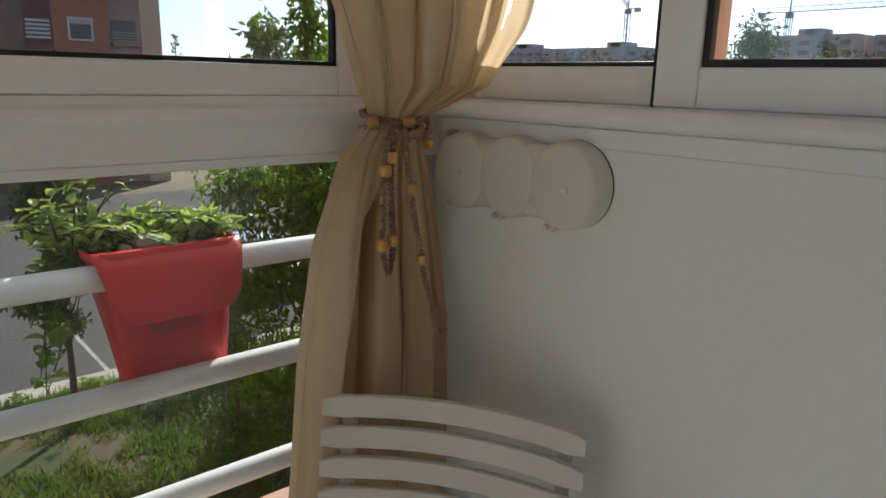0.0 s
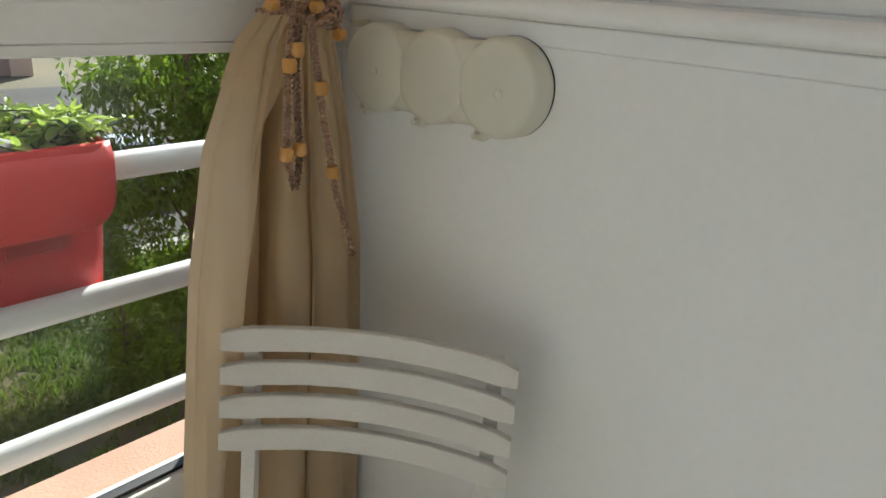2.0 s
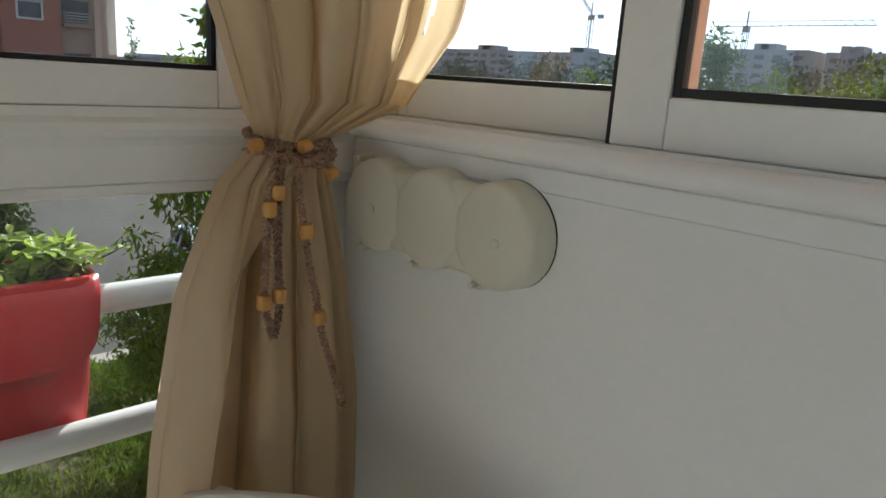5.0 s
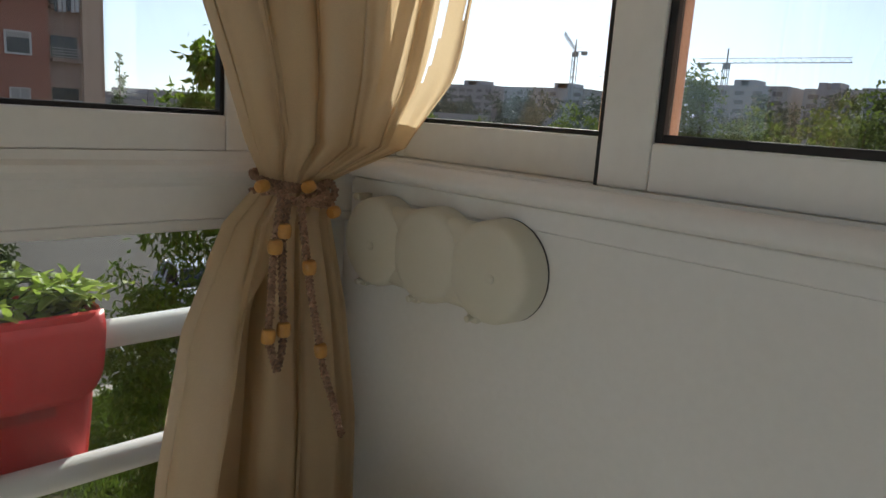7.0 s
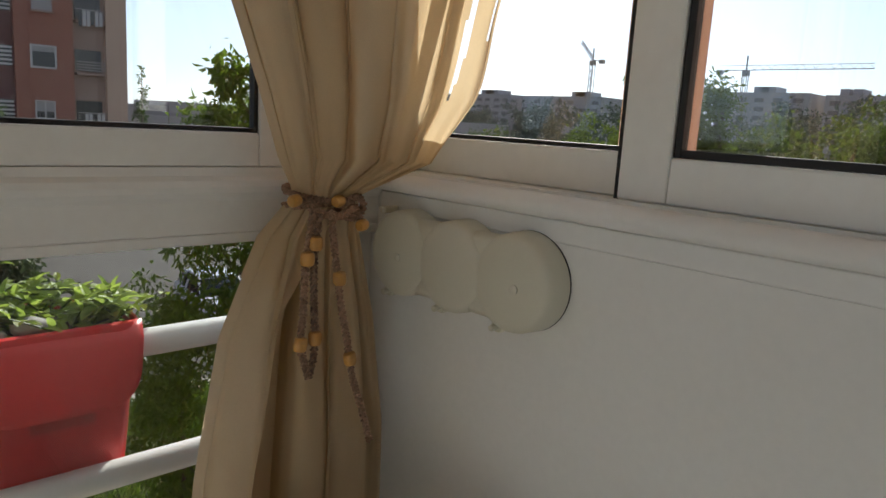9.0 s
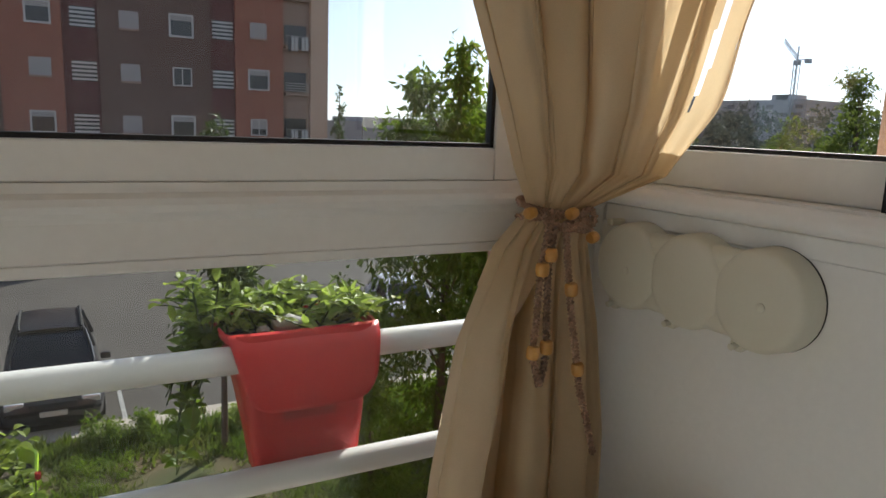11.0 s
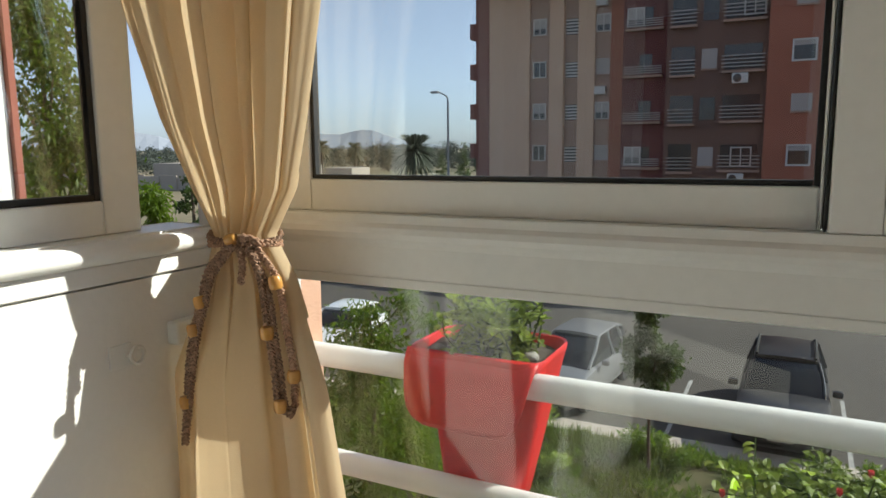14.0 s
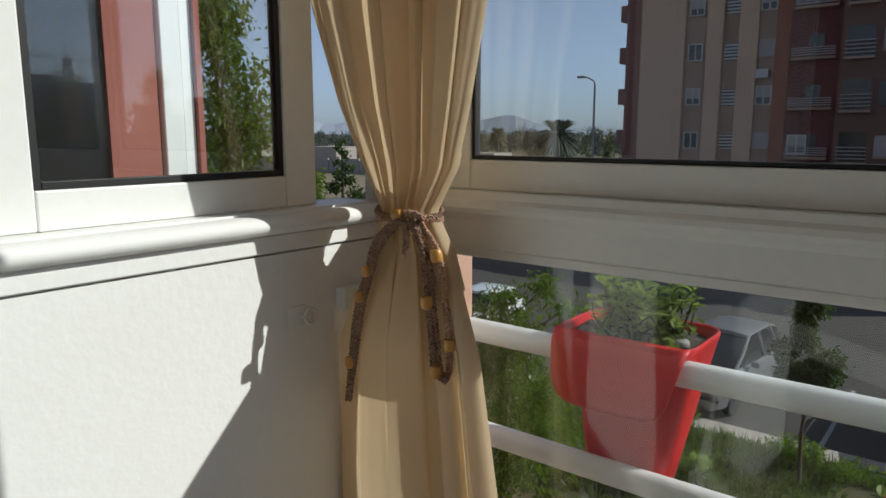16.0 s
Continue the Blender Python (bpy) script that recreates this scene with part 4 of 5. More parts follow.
def planter(material, x, ztop, label, taper=0.34, shift=0.0):
    """A saddle planter over the rail: tapered body, rim, soil and a rounded apron over the rail on the room's side."""
    p = group_of("planter", label, "planter", "planters on the rails", at=(x, 0.195, ztop))
    bm = B()
    # the body hangs behind the rail; only the rim reaches over it
    levels = []
    for z in (-0.266, -0.259, -0.19, -0.11, -0.05, -0.018):
        w, d = 0.243 + taper * z, 0.136 + 0.30 * z
        if z < -0.26:
            w, d = w - 0.012, d - 0.010
        levels.append((z, w, d, 0.028 + d / 2, 0.030 + 0.06 * z, shift * min(1.0, -8 * z)))
    levels += [(-0.010, 0.246, 0.192, 0.066, 0.040, 0), (0.0, 0.248, 0.196, 0.068, 0.041, 0), (0.004, 0.245, 0.193, 0.068, 0.041, 0), (0.002, 0.238, 0.186, 0.068, 0.038, 0), (-0.03, 0.226, 0.172, 0.066, 0.034, 0)]
    rings = [[bm.verts.new((u, v, z)) for u, v in rounded(cx, cy, w, d, r)] for z, w, d, cy, r, cx in levels]
    n = len(rings[0])
    for a, b in zip(rings, rings[1:]):
        for k in range(n):
            bm.faces.new((a[k], a[(k + 1) % n], b[(k + 1) % n], b[k]))
    bm.faces.new(rings[0][::-1])
    part("pot", bm, material, p, smooth=True)
    soil = B()
    top = [soil.verts.new((u, v, -0.014 + 0.010 * noise.noise((u * 30, v * 30, x)))) for u, v in rounded(0, 0.066, 0.230, 0.178, 0.046)]
    mid = soil.verts.new((0, 0.066, -0.004))
    for k in range(n):
        soil.faces.new((top[k], top[(k + 1) % n], mid))
    part("soil", soil, SOIL, p)
    # apron with rounded lower corners, bent over the rim
    ap, nu, nv = B(), 24, 14
    grid = []
    for j in range(nv + 1):
        v = j / nv
        row = []
        for i in range(nu + 1):
            u = -1 + 2 * i / nu
            drop = 0.118 * v
            half = 0.121 - 0.024 * v
            cut = max(0.0, v - 0.62) / 0.38
            half -= 0.030 * (1 - math.sqrt(max(0, 1 - cut * cut)))
            yy = -0.030 - 0.034 * math.sin(v * math.pi / 2) + (0.012 * (1 - v * 6) if v < 1 / 6 else 0)
            row.append(ap.verts.new((u * half, yy + 0.004 * u * u, 0.004 - drop)))
        grid.append(row)
    for a, b in zip(grid, grid[1:]):
        for i in range(nu):
            ap.faces.new((a[i], a[i + 1], b[i + 1], b[i]))
    apron = part("apron", ap, material, p, smooth=True)
    solid = apron.modifiers.new("thickness", "SOLIDIFY")
    solid.thickness, solid.offset = 0.0035, 0
    if shift:
        # flat strip whose darker red stands for shade on the pot
        part("grip_shade", box(B(), shift - 0.045, shift + 0.045, 0.0262, 0.0275, -0.172, -0.148, 0.0006), REDSHADE, p, "darker red strip painting the shade of a grip recess")
    return p


planter(RED, -0.506, 0.940, "red plastic saddle planter hung over the white rail")
planter(RED, 0.530, 0.940, "red plastic saddle planter with trailing plants", 0.24, 0.020).scale = (1.03, 1.0, 0.97)
planter(LIME, 0.022, 0.742, "lime green plastic planter hung on the middle rail")


# ---- plants in the planters ----
def spray(rng, stems, leaves, start, finish, leaf_len, leaf_wid, per, sag=0.0):
    for _ in range(stems):
        a, b = start(rng), finish(rng)
        a, b = Vector(a), Vector(b)
        mid = (a + b) / 2 + Vector((rng.uniform(-.02, .02), rng.uniform(-.02, .02), rng.uniform(0, 0.03) - sag))
        pts = smooth_line([a, mid, b], 0.012)
        tube(leaves[0], pts, [0.0022 * (1 - 0.6 * i / len(pts)) for i in range(len(pts))], 5)
        for i in range(per):
            t = (i + 1.2 + rng.random() * 0.5) / (per + 1.4)
            q = pts[min(len(pts) - 1, int(t * len(pts)))]
            d = Vector((rng.gauss(0, 1), rng.gauss(0, 1), rng.uniform(-0.2, 0.9)))
            leaf(leaves[1], q, d, leaf_len * rng.uniform(0.6, 1.25), leaf_wid * rng.uniform(0.7, 1.2), curl=rng.uniform(0.0, 0.35))


def plant(name, label, fill, leafmat, stem=None):
    p = group_of(name, label, "plant")
    stems, leaves = B(), B()
    fill(stems, leaves)
    part("stems", stems, stem or LEAFDARK, p, smooth=True)
    part("leaves", leaves, leafmat, p)
    return p


def bushy(stems, leaves):
    rng = random.Random(3)
    spray(rng, 84, (stems, leaves), lambda r: (-0.5 + r.uniform(-.075, .075), 0.25 + r.uniform(-.05, .05), 0.92),
          lambda r: (-0.500 + r.gauss(0, .040), 0.25 + r.gauss(0, .04), 0.982 + abs(r.gauss(0, .024))), 0.021, 0.013, 15)
    spray(rng, 4, (stems, leaves), lambda r: (-0.43 + r.uniform(-.02, .02), 0.25, 0.95),
          lambda r: (-0.412 + r.gauss(0, .012), 0.25 + r.gauss(0, .015), 1.035 + r.uniform(-.012, .012)), 0.022, 0.013, 14)


def trailing(stems, leaves):
    rng = random.Random(8)
    spray(rng, 30, (stems, leaves), lambda r: (0.47 + r.uniform(-.08, .1), 0.25 + r.uniform(-.05, .05), 0.92),
          lambda r: (0.44 + r.gauss(0, .055), 0.26 + r.gauss(0, .04), 0.978 + r.gauss(0, .014)), 0.026, 0.016, 11)
    spray(rng, 22, (stems, leaves), lambda r: (0.60 + r.uniform(-.04, .04), 0.23 + r.uniform(-.02, .05), 0.925),
          lambda r: (0.62 + r.gauss(0, .03), 0.22 + r.gauss(0, .03), 0.966 + r.gauss(0, .01)), 0.032, 0.018, 8)
    spray(rng, 12, (stems, leaves), lambda r: (0.40 + r.uniform(-.03, .03), 0.27 + r.uniform(-.05, .05), 0.94),
          lambda r: (0.36 + r.gauss(0, .035), 0.28 + r.gauss(0, .04), 1.00 + r.gauss(0, .03)), 0.025, 0.015, 9)
    spray(rng, 5, (stems, leaves), lambda r: (0.42, 0.27, 0.95),
          lambda r: (0.47 + r.gauss(0, .05), 0.29, 1.045 + r.gauss(0, .012)), 0.022, 0.008, 9)
    spray(rng, 26, (stems, leaves), lambda r: (0.53 + r.uniform(-.10, .10), 0.31 + r.uniform(-.03, .03), 0.92),
          lambda r: (0.53 + r.uniform(-.11, .11), 0.33 + r.gauss(0, .02), 0.965 + r.gauss(0, .010)), 0.026, 0.016, 9)


def hanging(stems, leaves):
    rng = random.Random(15)
    spray(rng, 12, (stems, leaves), lambda r: (0.40 + r.uniform(-.02, .01), 0.27 + r.uniform(-.05, .05), 0.93),
          lambda r: (0.350 + r.gauss(0, .022), 0.27 + r.gauss(0, .035), 0.82 + r.gauss(0, .05)), 0.034, 0.027, 9)
    spray(rng, 3, (stems, leaves), lambda r: (0.36, 0.26, 0.86),
          lambda r: (0.338 + r.gauss(0, .006), 0.26 + r.gauss(0, .015), 0.70 + r.gauss(0, .02)), 0.028, 0.024, 9)


def round_leaved(stems, leaves):
    rng = random.Random(21)
    spray(rng, 95, (stems, leaves), lambda r: (0.02 + r.uniform(-.11, .11), 0.25 + r.uniform(-.06, .06), 0.72),
          lambda r: (0.022 + r.gauss(0, .062), 0.25 + r.gauss(0, .05), 0.783 + r.gauss(0, .014)), 0.019, 0.016, 9)
    spray(rng, 10, (stems, leaves), lambda r: (0.12, 0.20 + r.uniform(-.03, .03), 0.74),
          lambda r: (0.14 + r.gauss(0, .012), 0.17 + r.gauss(0, .015), 0.73 + r.gauss(0, .014)), 0.020, 0.017, 7)


plant("leafy_plant", "dense bright green leafy plant growing in the red planter", bushy, LEAFPALE)
plant("trailing_plant", "mixed green leafy shoots growing in the red planter", trailing, LEAFPALE)
plant("hanging_plant", "round-leaved vine hanging down beside the red planter", hanging, LEAF)
rl = plant("flowering_plant", "round-leaved green plant with pink flower buds", round_leaved, LEAFPALE)
PINK = surface("pink_petal", (0.62, 0.07, 0.08), 0.5, scale=60, translucent=0.2, spread=0.3)
for x, y, z in ((0.045, 0.21, 0.803), (0.148, 0.19, 0.762), (-0.105, 0.20, 0.772), (0.09, 0.30, 0.80)):
    fb = B()
    for k in range(6):
        a = k * math.pi / 3
        leaf(fb, (x, y, z), (0.5 * math.cos(a), 0.5 * math.sin(a), 1), 0.013, 0.009, curl=-0.1)
    part("flower", fb, PINK, rl, "pink flower bud")


def pebble(x, y, z, sx, sy, sz, seed, label):
    bm = B()
    bmesh.ops.create_icosphere(bm, subdivisions=3, radius=1)
    for v in bm.verts:
        v.co *= 1 + 0.18 * noise.noise(v.co * 1.6 + Vector((seed, 0, 0)))
        v.co = Vector((x + v.co.x * sx, y + v.co.y * sy, z + v.co.z * sz))
    return tagged(part("stone", bm, PEBBLE, None, smooth=True), label, "stone", "stones in the planters")


pebble(0.512, 0.222, 0.943, 0.028, 0.020, 0.014, 1.0, "grey rounded stone lying on the planter's soil")
pebble(0.470, 0.215, 0.938, 0.010, 0.009, 0.007, 2.0, "small grey stone lying on the planter's soil")
pebble(-0.425, 0.245, 0.934, 0.018, 0.014, 0.009, 3.0, "pale flat stone lying on the planter's soil")
pebble(-0.595, 0.235, 0.930, 0.014, 0.012, 0.008, 4.0, "pale small stone lying on the planter's soil")


# ---- trees, shrubs and grass ----
def foliage(clumps, count, size, seed, droop=0.3, slim=0.42):
    """A mesh of small folded leaves scattered in soft ellipsoid clumps (x, y, z, rx, ry, rz, weight)."""
    g = np.random.default_rng(seed)
    c = np.array(clumps, float)
    pick = g.choice(len(c), count, p=c[:, 6] / c[:, 6].sum())
    d = g.normal(size=(count, 3))
    d /= np.linalg.norm(d, axis=1)[:, None]
    r = g.random(count)[:, None] ** 0.45
    pos = c[pick, :3] + d * r * c[pick, 3:6] * (1 + 0.25 * g.normal(size=(count, 1)))
    way = g.normal(size=(count, 3)) + d * 0.5
    way[:, 2] -= droop * 2
    way /= np.linalg.norm(way, axis=1)[:, None]
    side = np.cross(way, g.normal(size=(count, 3)))
    side /= np.linalg.norm(side, axis=1)[:, None]
    nrm = np.cross(side, way)
    ln = size * g.uniform(0.6, 1.35, (count, 1))
    v = np.stack([pos, pos + way * ln * 0.5 + side * ln * slim / 2 + nrm * ln * 0.08, pos + way * ln, pos + way * ln * 0.5 - side * ln * slim / 2 + nrm * ln * 0.08], 1)
    data = bpy.data.meshes.new("crown")
    base = (np.arange(count) * 4)[:, None]
    faces = np.concatenate([base + [0, 1, 2], base + [0, 2, 3]], 1).reshape(-1, 3)
    data.from_pydata(v.reshape(-1, 3).tolist(), [], faces.tolist())
    return data


def tree(name, label, base, lean, trunk_r, clumps, count, size, seed, material, droop=0.3, group="trees", slim=0.42, kind=""):
    t = group_of(name, label, "tree", group, kind, at=base)
    g = random.Random(seed)
    top = Vector(lean)
    pts = [Vector((0, 0, -0.1)), top * 0.33 + Vector((g.uniform(-.06, .06), g.uniform(-.06, .06), 0)), top * 0.66 + Vector((g.uniform(-.1, .1), g.uniform(-.1, .1), 0)), top]
    trunk = B()
    line = smooth_line(pts, 0.25)
    tube(trunk, line, [trunk_r * (1 - 0.8 * i / (len(line) - 1)) for i in range(len(line))], 9)
    tr = part("trunk", trunk, BARK, t, smooth=True)
    for x, y, z, rx, ry, rz, w in clumps:
        s = line[max(1, min(len(line) - 1, int(len(line) * max(0.25, min(0.95, (z - 0.5 * rz) / max(top.z, 0.1) - 0.12)))))]
        end = Vector((x, y, z))
        limb = smooth_line([s, (s + end) / 2 + Vector((0, 0, -0.08 * (end - s).length)), end], 0.2)
        part("limb", tube(B(), limb, [trunk_r * 0.28 * (1 - 0.8 * i / (len(limb) - 1)) for i in range(len(limb))], 6), BARK, t, smooth=True)
    data = foliage(clumps, count, size, seed, droop, slim)
    data.materials.append(material)
    crown = new("crown", data)
    crown.parent = t
    return t


def clump_crown(seed, n, h0, h1, rad, taper=0.6, size=0.4):
    """Clumps of an uneven crown between heights h0 and h1."""
    g = random.Random(seed)
    out = []
    for i in range(n):
        u = (i + g.random()) / n
        r = rad * (math.sin(math.pi * min(1, 0.15 + 0.85 * u)) * (1 - taper * u) + 0.12)
        a = g.uniform(0, 6.28)
        k = g.uniform(0.25, 1.0)
        s = size * g.uniform(0.6, 1.3)
        out.append((r * k * math.cos(a), r * k * math.sin(a), h0 + (h1 - h0) * u, s, s, s * 0.8, s ** 2))
    return out


G0 = GROUND
tree("young_tree", "slim young tree with a dark leafy crown by the kerb", (-2.52, 13.4, G0), (0.0, 0.05, 3.6), 0.045,
     clump_crown(1, 13, 2.0, 3.9, 0.46, 0.45, 0.27), 5200, 0.12, 1, LEAFDARK, 0.3, "young kerb trees")
tree("young_tree", "taller young tree with layered dark leaves by the kerb", (2.95, 12.95, G0), (-0.1, 0.0, 6.4), 0.075,
     clump_crown(2, 18, 2.0, 5.3, 0.66, 0.35, 0.34) + [(-0.05, 0, 6.2, 0.25, 0.25, 0.55, 0.2), (0.05, 0, 5.6, 0.35, 0.35, 0.4, 0.2)], 6500, 0.15, 2, LEAFDARK, 0.4, "young kerb trees")
tree("broadleaf_tree", "broad leafy tree with an airy green crown near the balcony", (6.12, 9.7, G0), (0.25, 0.1, 7.2), 0.11,
     [(0.25, 0, 7.55, 0.36, 0.36, 0.5, 0.32), (-0.55, 0, 7.30, 0.35, 0.35, 0.40, 0.30), (-0.90, 0, 6.60, 0.42, 0.40, 0.40, 0.35), (0.2, 0, 8.0, 0.22, 0.22, 0.28, 0.12), (0.2, 0.2, 6.85, 0.7, 0.6, 0.5, 0.6), (-0.45, 0, 6.35, 0.6, 0.5, 0.4, 0.4), (0.9, 0.1, 6.5, 0.9, 0.7, 0.6, 0.8), (1.6, 0.4, 5.8, 0.8, 0.8, 0.7, 0.9),
      (-0.9, 0.2, 5.0, 0.7, 0.7, 0.6, 0.7), (0.2, -0.2, 4.6, 0.9, 0.8, 0.7, 1.0), (1.4, 0, 4.4, 0.9, 0.8, 0.8, 1.0), (-0.6, -0.2, 3.6, 0.8, 0.7, 0.6, 0.8), (0.6, 0.1, 3.1, 0.8, 0.7, 0.7, 0.8),
      (1.7, 0.2, 2.6, 0.8, 0.8, 0.8, 0.9), (2.4, 0.5, 4.2, 0.8, 0.8, 1.0, 0.8), (0.1, 0.2, 1.9, 0.7, 0.6, 0.6, 0.5), (1.0, 0, 1.2, 0.8, 0.6, 0.6, 0.5)], 11500, 0.17, 3, LEAF, 0.6)
tree("broadleaf_tree", "leafy tree with light drooping sprays beside the lawn", (8.6, 12.5, G0), (0.2, 0.1, 6.4), 0.10,
     clump_crown(7, 18, 1.6, 7.0, 1.8, 0.45, 0.75), 7000, 0.18, 7, LEAF, 0.5)
tree("tall_shrub", "tall loose shrub with fine grey-green sprays", (-6.6, 9.0, G0), (0.1, 0.0, 3.9), 0.06,
     clump_crown(5, 22, 0.5, 3.6, 1.35, 0.30, 0.62) + [(0.7, 0.2, 4.25, 0.35, 0.35, 0.3, 0.18), (-0.1, 0.1, 3.9, 0.4, 0.4, 0.3, 0.2), (1.15, 0.2, 3.9, 0.4, 0.35, 0.35, 0.15)], 12000, 0.13, 5, LEAF, 0.6, "shrubs", 0.3)
tree("tall_shrub", "lower loose shrub with fine green sprays", (-8.4, 8.2, G0), (0.0, 0.0, 2.4), 0.05,
     clump_crown(6, 14, 0.3, 2.4, 1.2, 0.3, 0.6), 6000, 0.13, 6, LEAF, 0.6, "shrubs", 0.3)
tree("tall_shrub", "tall loose shrub with thin stems and bright sprays", (4.75, 9.6, G0), (0.1, 0.0, 3.9), 0.045,
     clump_crown(71, 26, 0.4, 3.8, 1.2, 0.22, 0.50) + [(-0.5, 0.1, 4.1, 0.3, 0.3, 0.25, 0.06), (0.2, 0.0, 4.35, 0.35, 0.3, 0.3, 0.08), (0.7, 0.1, 4.3, 0.35, 0.3, 0.35, 0.10)], 11000, 0.12, 71, LEAF, 0.5, "shrubs", 0.36)
tree("tall_shrub", "dense tall shrub with drooping yellow-green leaves", (7.05, 9.0, G0), (0.1, 0.0, 4.4), 0.06,
     clump_crown(72, 34, 0.3, 4.9, 1.5, 0.20, 0.46), 12500, 0.125, 72, LEAF, 0.6, "shrubs", 0.36)
tree("tall_shrub", "round bright green bush at the edge of the dry field", (-11.67, 9.0, G0), (0.0, 0.0, 5.2), 0.06,
     clump_crown(74, 20, 3.2, 5.89, 0.42, 0.2, 0.34), 5200, 0.13, 74, LEAF, 0.4, "shrubs", 0.4)
tree("roadside_tree", "tall pale green tree beyond the house wing", (-13.6, 8.1, G0), (0.2, 0.0, 8.8), 0.13,
     clump_crown(9, 22, 3.5, 9.8, 1.3, 0.5, 0.68), 9000, 0.17, 9, LEAF, 0.5)


def conifer(x, y, h, r, seed, label, material=LEAFDARK, count=1800):
    t = group_of("conifer", label, "tree", "conifers", at=(x, y, G0))
    part("trunk", tube(B(), [(0, 0, -0.1), (0, 0, h * 0.5), (0, 0, h)], [0.16, 0.09, 0.02], 7), BARK, t, smooth=True)
    g = random.Random(seed)
    cl = []
    for i in range(26):
        u = (i + g.random()) / 26
        a = g.uniform(0, 6.28)
        rr = r * (1 - u) * g.uniform(0.5, 1.0)
        cl.append((rr * math.cos(a), rr * math.sin(a), h * (0.10 + 0.9 * u), 0.28 * r * (1.15 - u) + 0.1, 0.28 * r * (1.15 - u) + 0.1, 0.22 * h / 9 + 0.05, (1.2 - u) ** 2))
    data = foliage(cl, count, 0.30 * (h / 9) ** 0.5, seed, 0.1, 0.5)
    data.materials.append(material)
    new("crown", data).parent = t
    return t


conifer(-30.0, 27.3, 6.6, 1.9, 31, "dark green conifer standing on the dry field", count=3200)
conifer(26.7, 70.0, 10.6, 1.6, 32, "thin dark conifer behind the low houses")


# frond green is greyed in the colour for haze, like the far leaves
PALMLEAF = surface("haze_greyed_palm_frond", (0.055, 0.075, 0.04), 0.6, (0.04, 0.052, 0.03), 2, 0.7, 0.05, 40, translucent=0.2, spread=0.35)


def palm(x, y, h, r, seed, label):
    t = group_of("palm_tree", label, "palm", "palm trees", at=(x, y, G0))
    part("trunk", tube(B(), [(0, 0, -0.1), (0.1, 0, h * 0.5), (0, 0, h)], [0.38, 0.3, 0.28], 9), BARK, t, smooth=True)
    g, bm = random.Random(seed), B()
    for i in range(210):
        a, el = g.uniform(0, 6.28), g.uniform(-0.75, 1.4)
        pts = []
        for k in range(6):
            s = k / 5
            rr = r * s * math.cos(el * (1 - 0.2 * s))
            pts.append(Vector((rr * math.cos(a), rr * math.sin(a), h + r * s * math.sin(el) - 0.55 * r * s * s * (1 if el < 0.9 else 0.5))))
        side = Vector((-math.sin(a), math.cos(a), 0))
        for k in range(5):
            w0, w1 = 0.055 * r * math.sin(math.pi * (0.12 + 0.16 * k)), 0.055 * r * math.sin(math.pi * (0.28 + 0.14 * k))
            p, q = pts[k], pts[k + 1]
            for s in (-1, 1):
                bm.faces.new([bm.verts.new(c) for c in (p, q, q + side * s * w1 - Vector((0, 0, w1 * 0.7)), p + side * s * w0 - Vector((0, 0, w0 * 0.7)))])
    part("fronds", bm, PALMLEAF, t)
    return t


palm(-54.0, 95.0, 6.3, 3.7, 41, "date palm with a full dark green head")
palm(-114.0, 140.0, 6.2, 2.6, 42, "distant date palm by the field")
palm(-105.5, 140.0, 6.9, 2.6, 43, "distant date palm by the field")
palm(-97.0, 142.0, 6.4, 2.6, 44, "distant date palm by the field")
conifer(-34.0, 71.0, 7.3, 1.5, 45, "dark cypress beside the palm row")
conifer(-31.0, 69.0, 7.0, 1.3, 46, "dark cypress beside the palm row")
conifer(-46.5, 90.0, 6.6, 1.7, 47, "dark cypress beside the palm row")


def green_belt(name, label, x0, x1, y0, y1, n, h0, h1, seed, size, material, kx=3.0, each=480):
    g = random.Random(seed)
    cl = []
    for i in range(n):
        x, y = g.uniform(x0, x1), g.uniform(y0, y1)
        h = g.uniform(h0, h1)
        for k in range(7):
            u = k / 6
            wide = kx * (0.20 + 0.55 * math.sin(math.pi * (0.25 + 0.7 * u)))
            r = kx * g.uniform(0.16, 0.30)
            cl.append((x + g.gauss(0, wide * 0.5), y + g.gauss(0, wide * 0.5), G0 + h * (0.25 + 0.72 * u), r, r, r * 0.8, r * r))
    data = foliage(cl, n * each, size, seed, 0.1, 0.6)
    data.materials.append(material)
    return tagged(new(name, data), label, "trees", kind="stuff")


BELTLEAF = surface("olive_tree_leaf", (0.13, 0.165, 0.03), 0.7, (0.07, 0.10, 0.025), 0.12, 0.8, 0, 1, translucent=0.5, spread=0.45)
# far leaves are greyed in the colour to stand for distance haze
FARLEAF = surface("haze_tinted_far_leaf", (0.085, 0.10, 0.08), 0.8, (0.07, 0.085, 0.07), 0.05, 0.6, 0, 1, translucent=0.25, spread=0.35)
green_belt("tree_belt", "belt of leafy trees along the road", 26, 58, 0, 22, 42, 5.0, 9.0, 51, 0.24, BELTLEAF, 3.2, 900)
green_belt("tree_belt", "belt of leafy trees along the road", 24, 52, 20, 44, 30, 4.5, 7.8, 52, 0.24, BELTLEAF, 3.0, 850)
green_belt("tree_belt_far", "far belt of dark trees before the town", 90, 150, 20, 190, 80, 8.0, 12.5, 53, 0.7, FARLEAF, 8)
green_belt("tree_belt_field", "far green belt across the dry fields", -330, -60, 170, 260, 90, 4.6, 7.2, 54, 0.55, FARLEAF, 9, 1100)
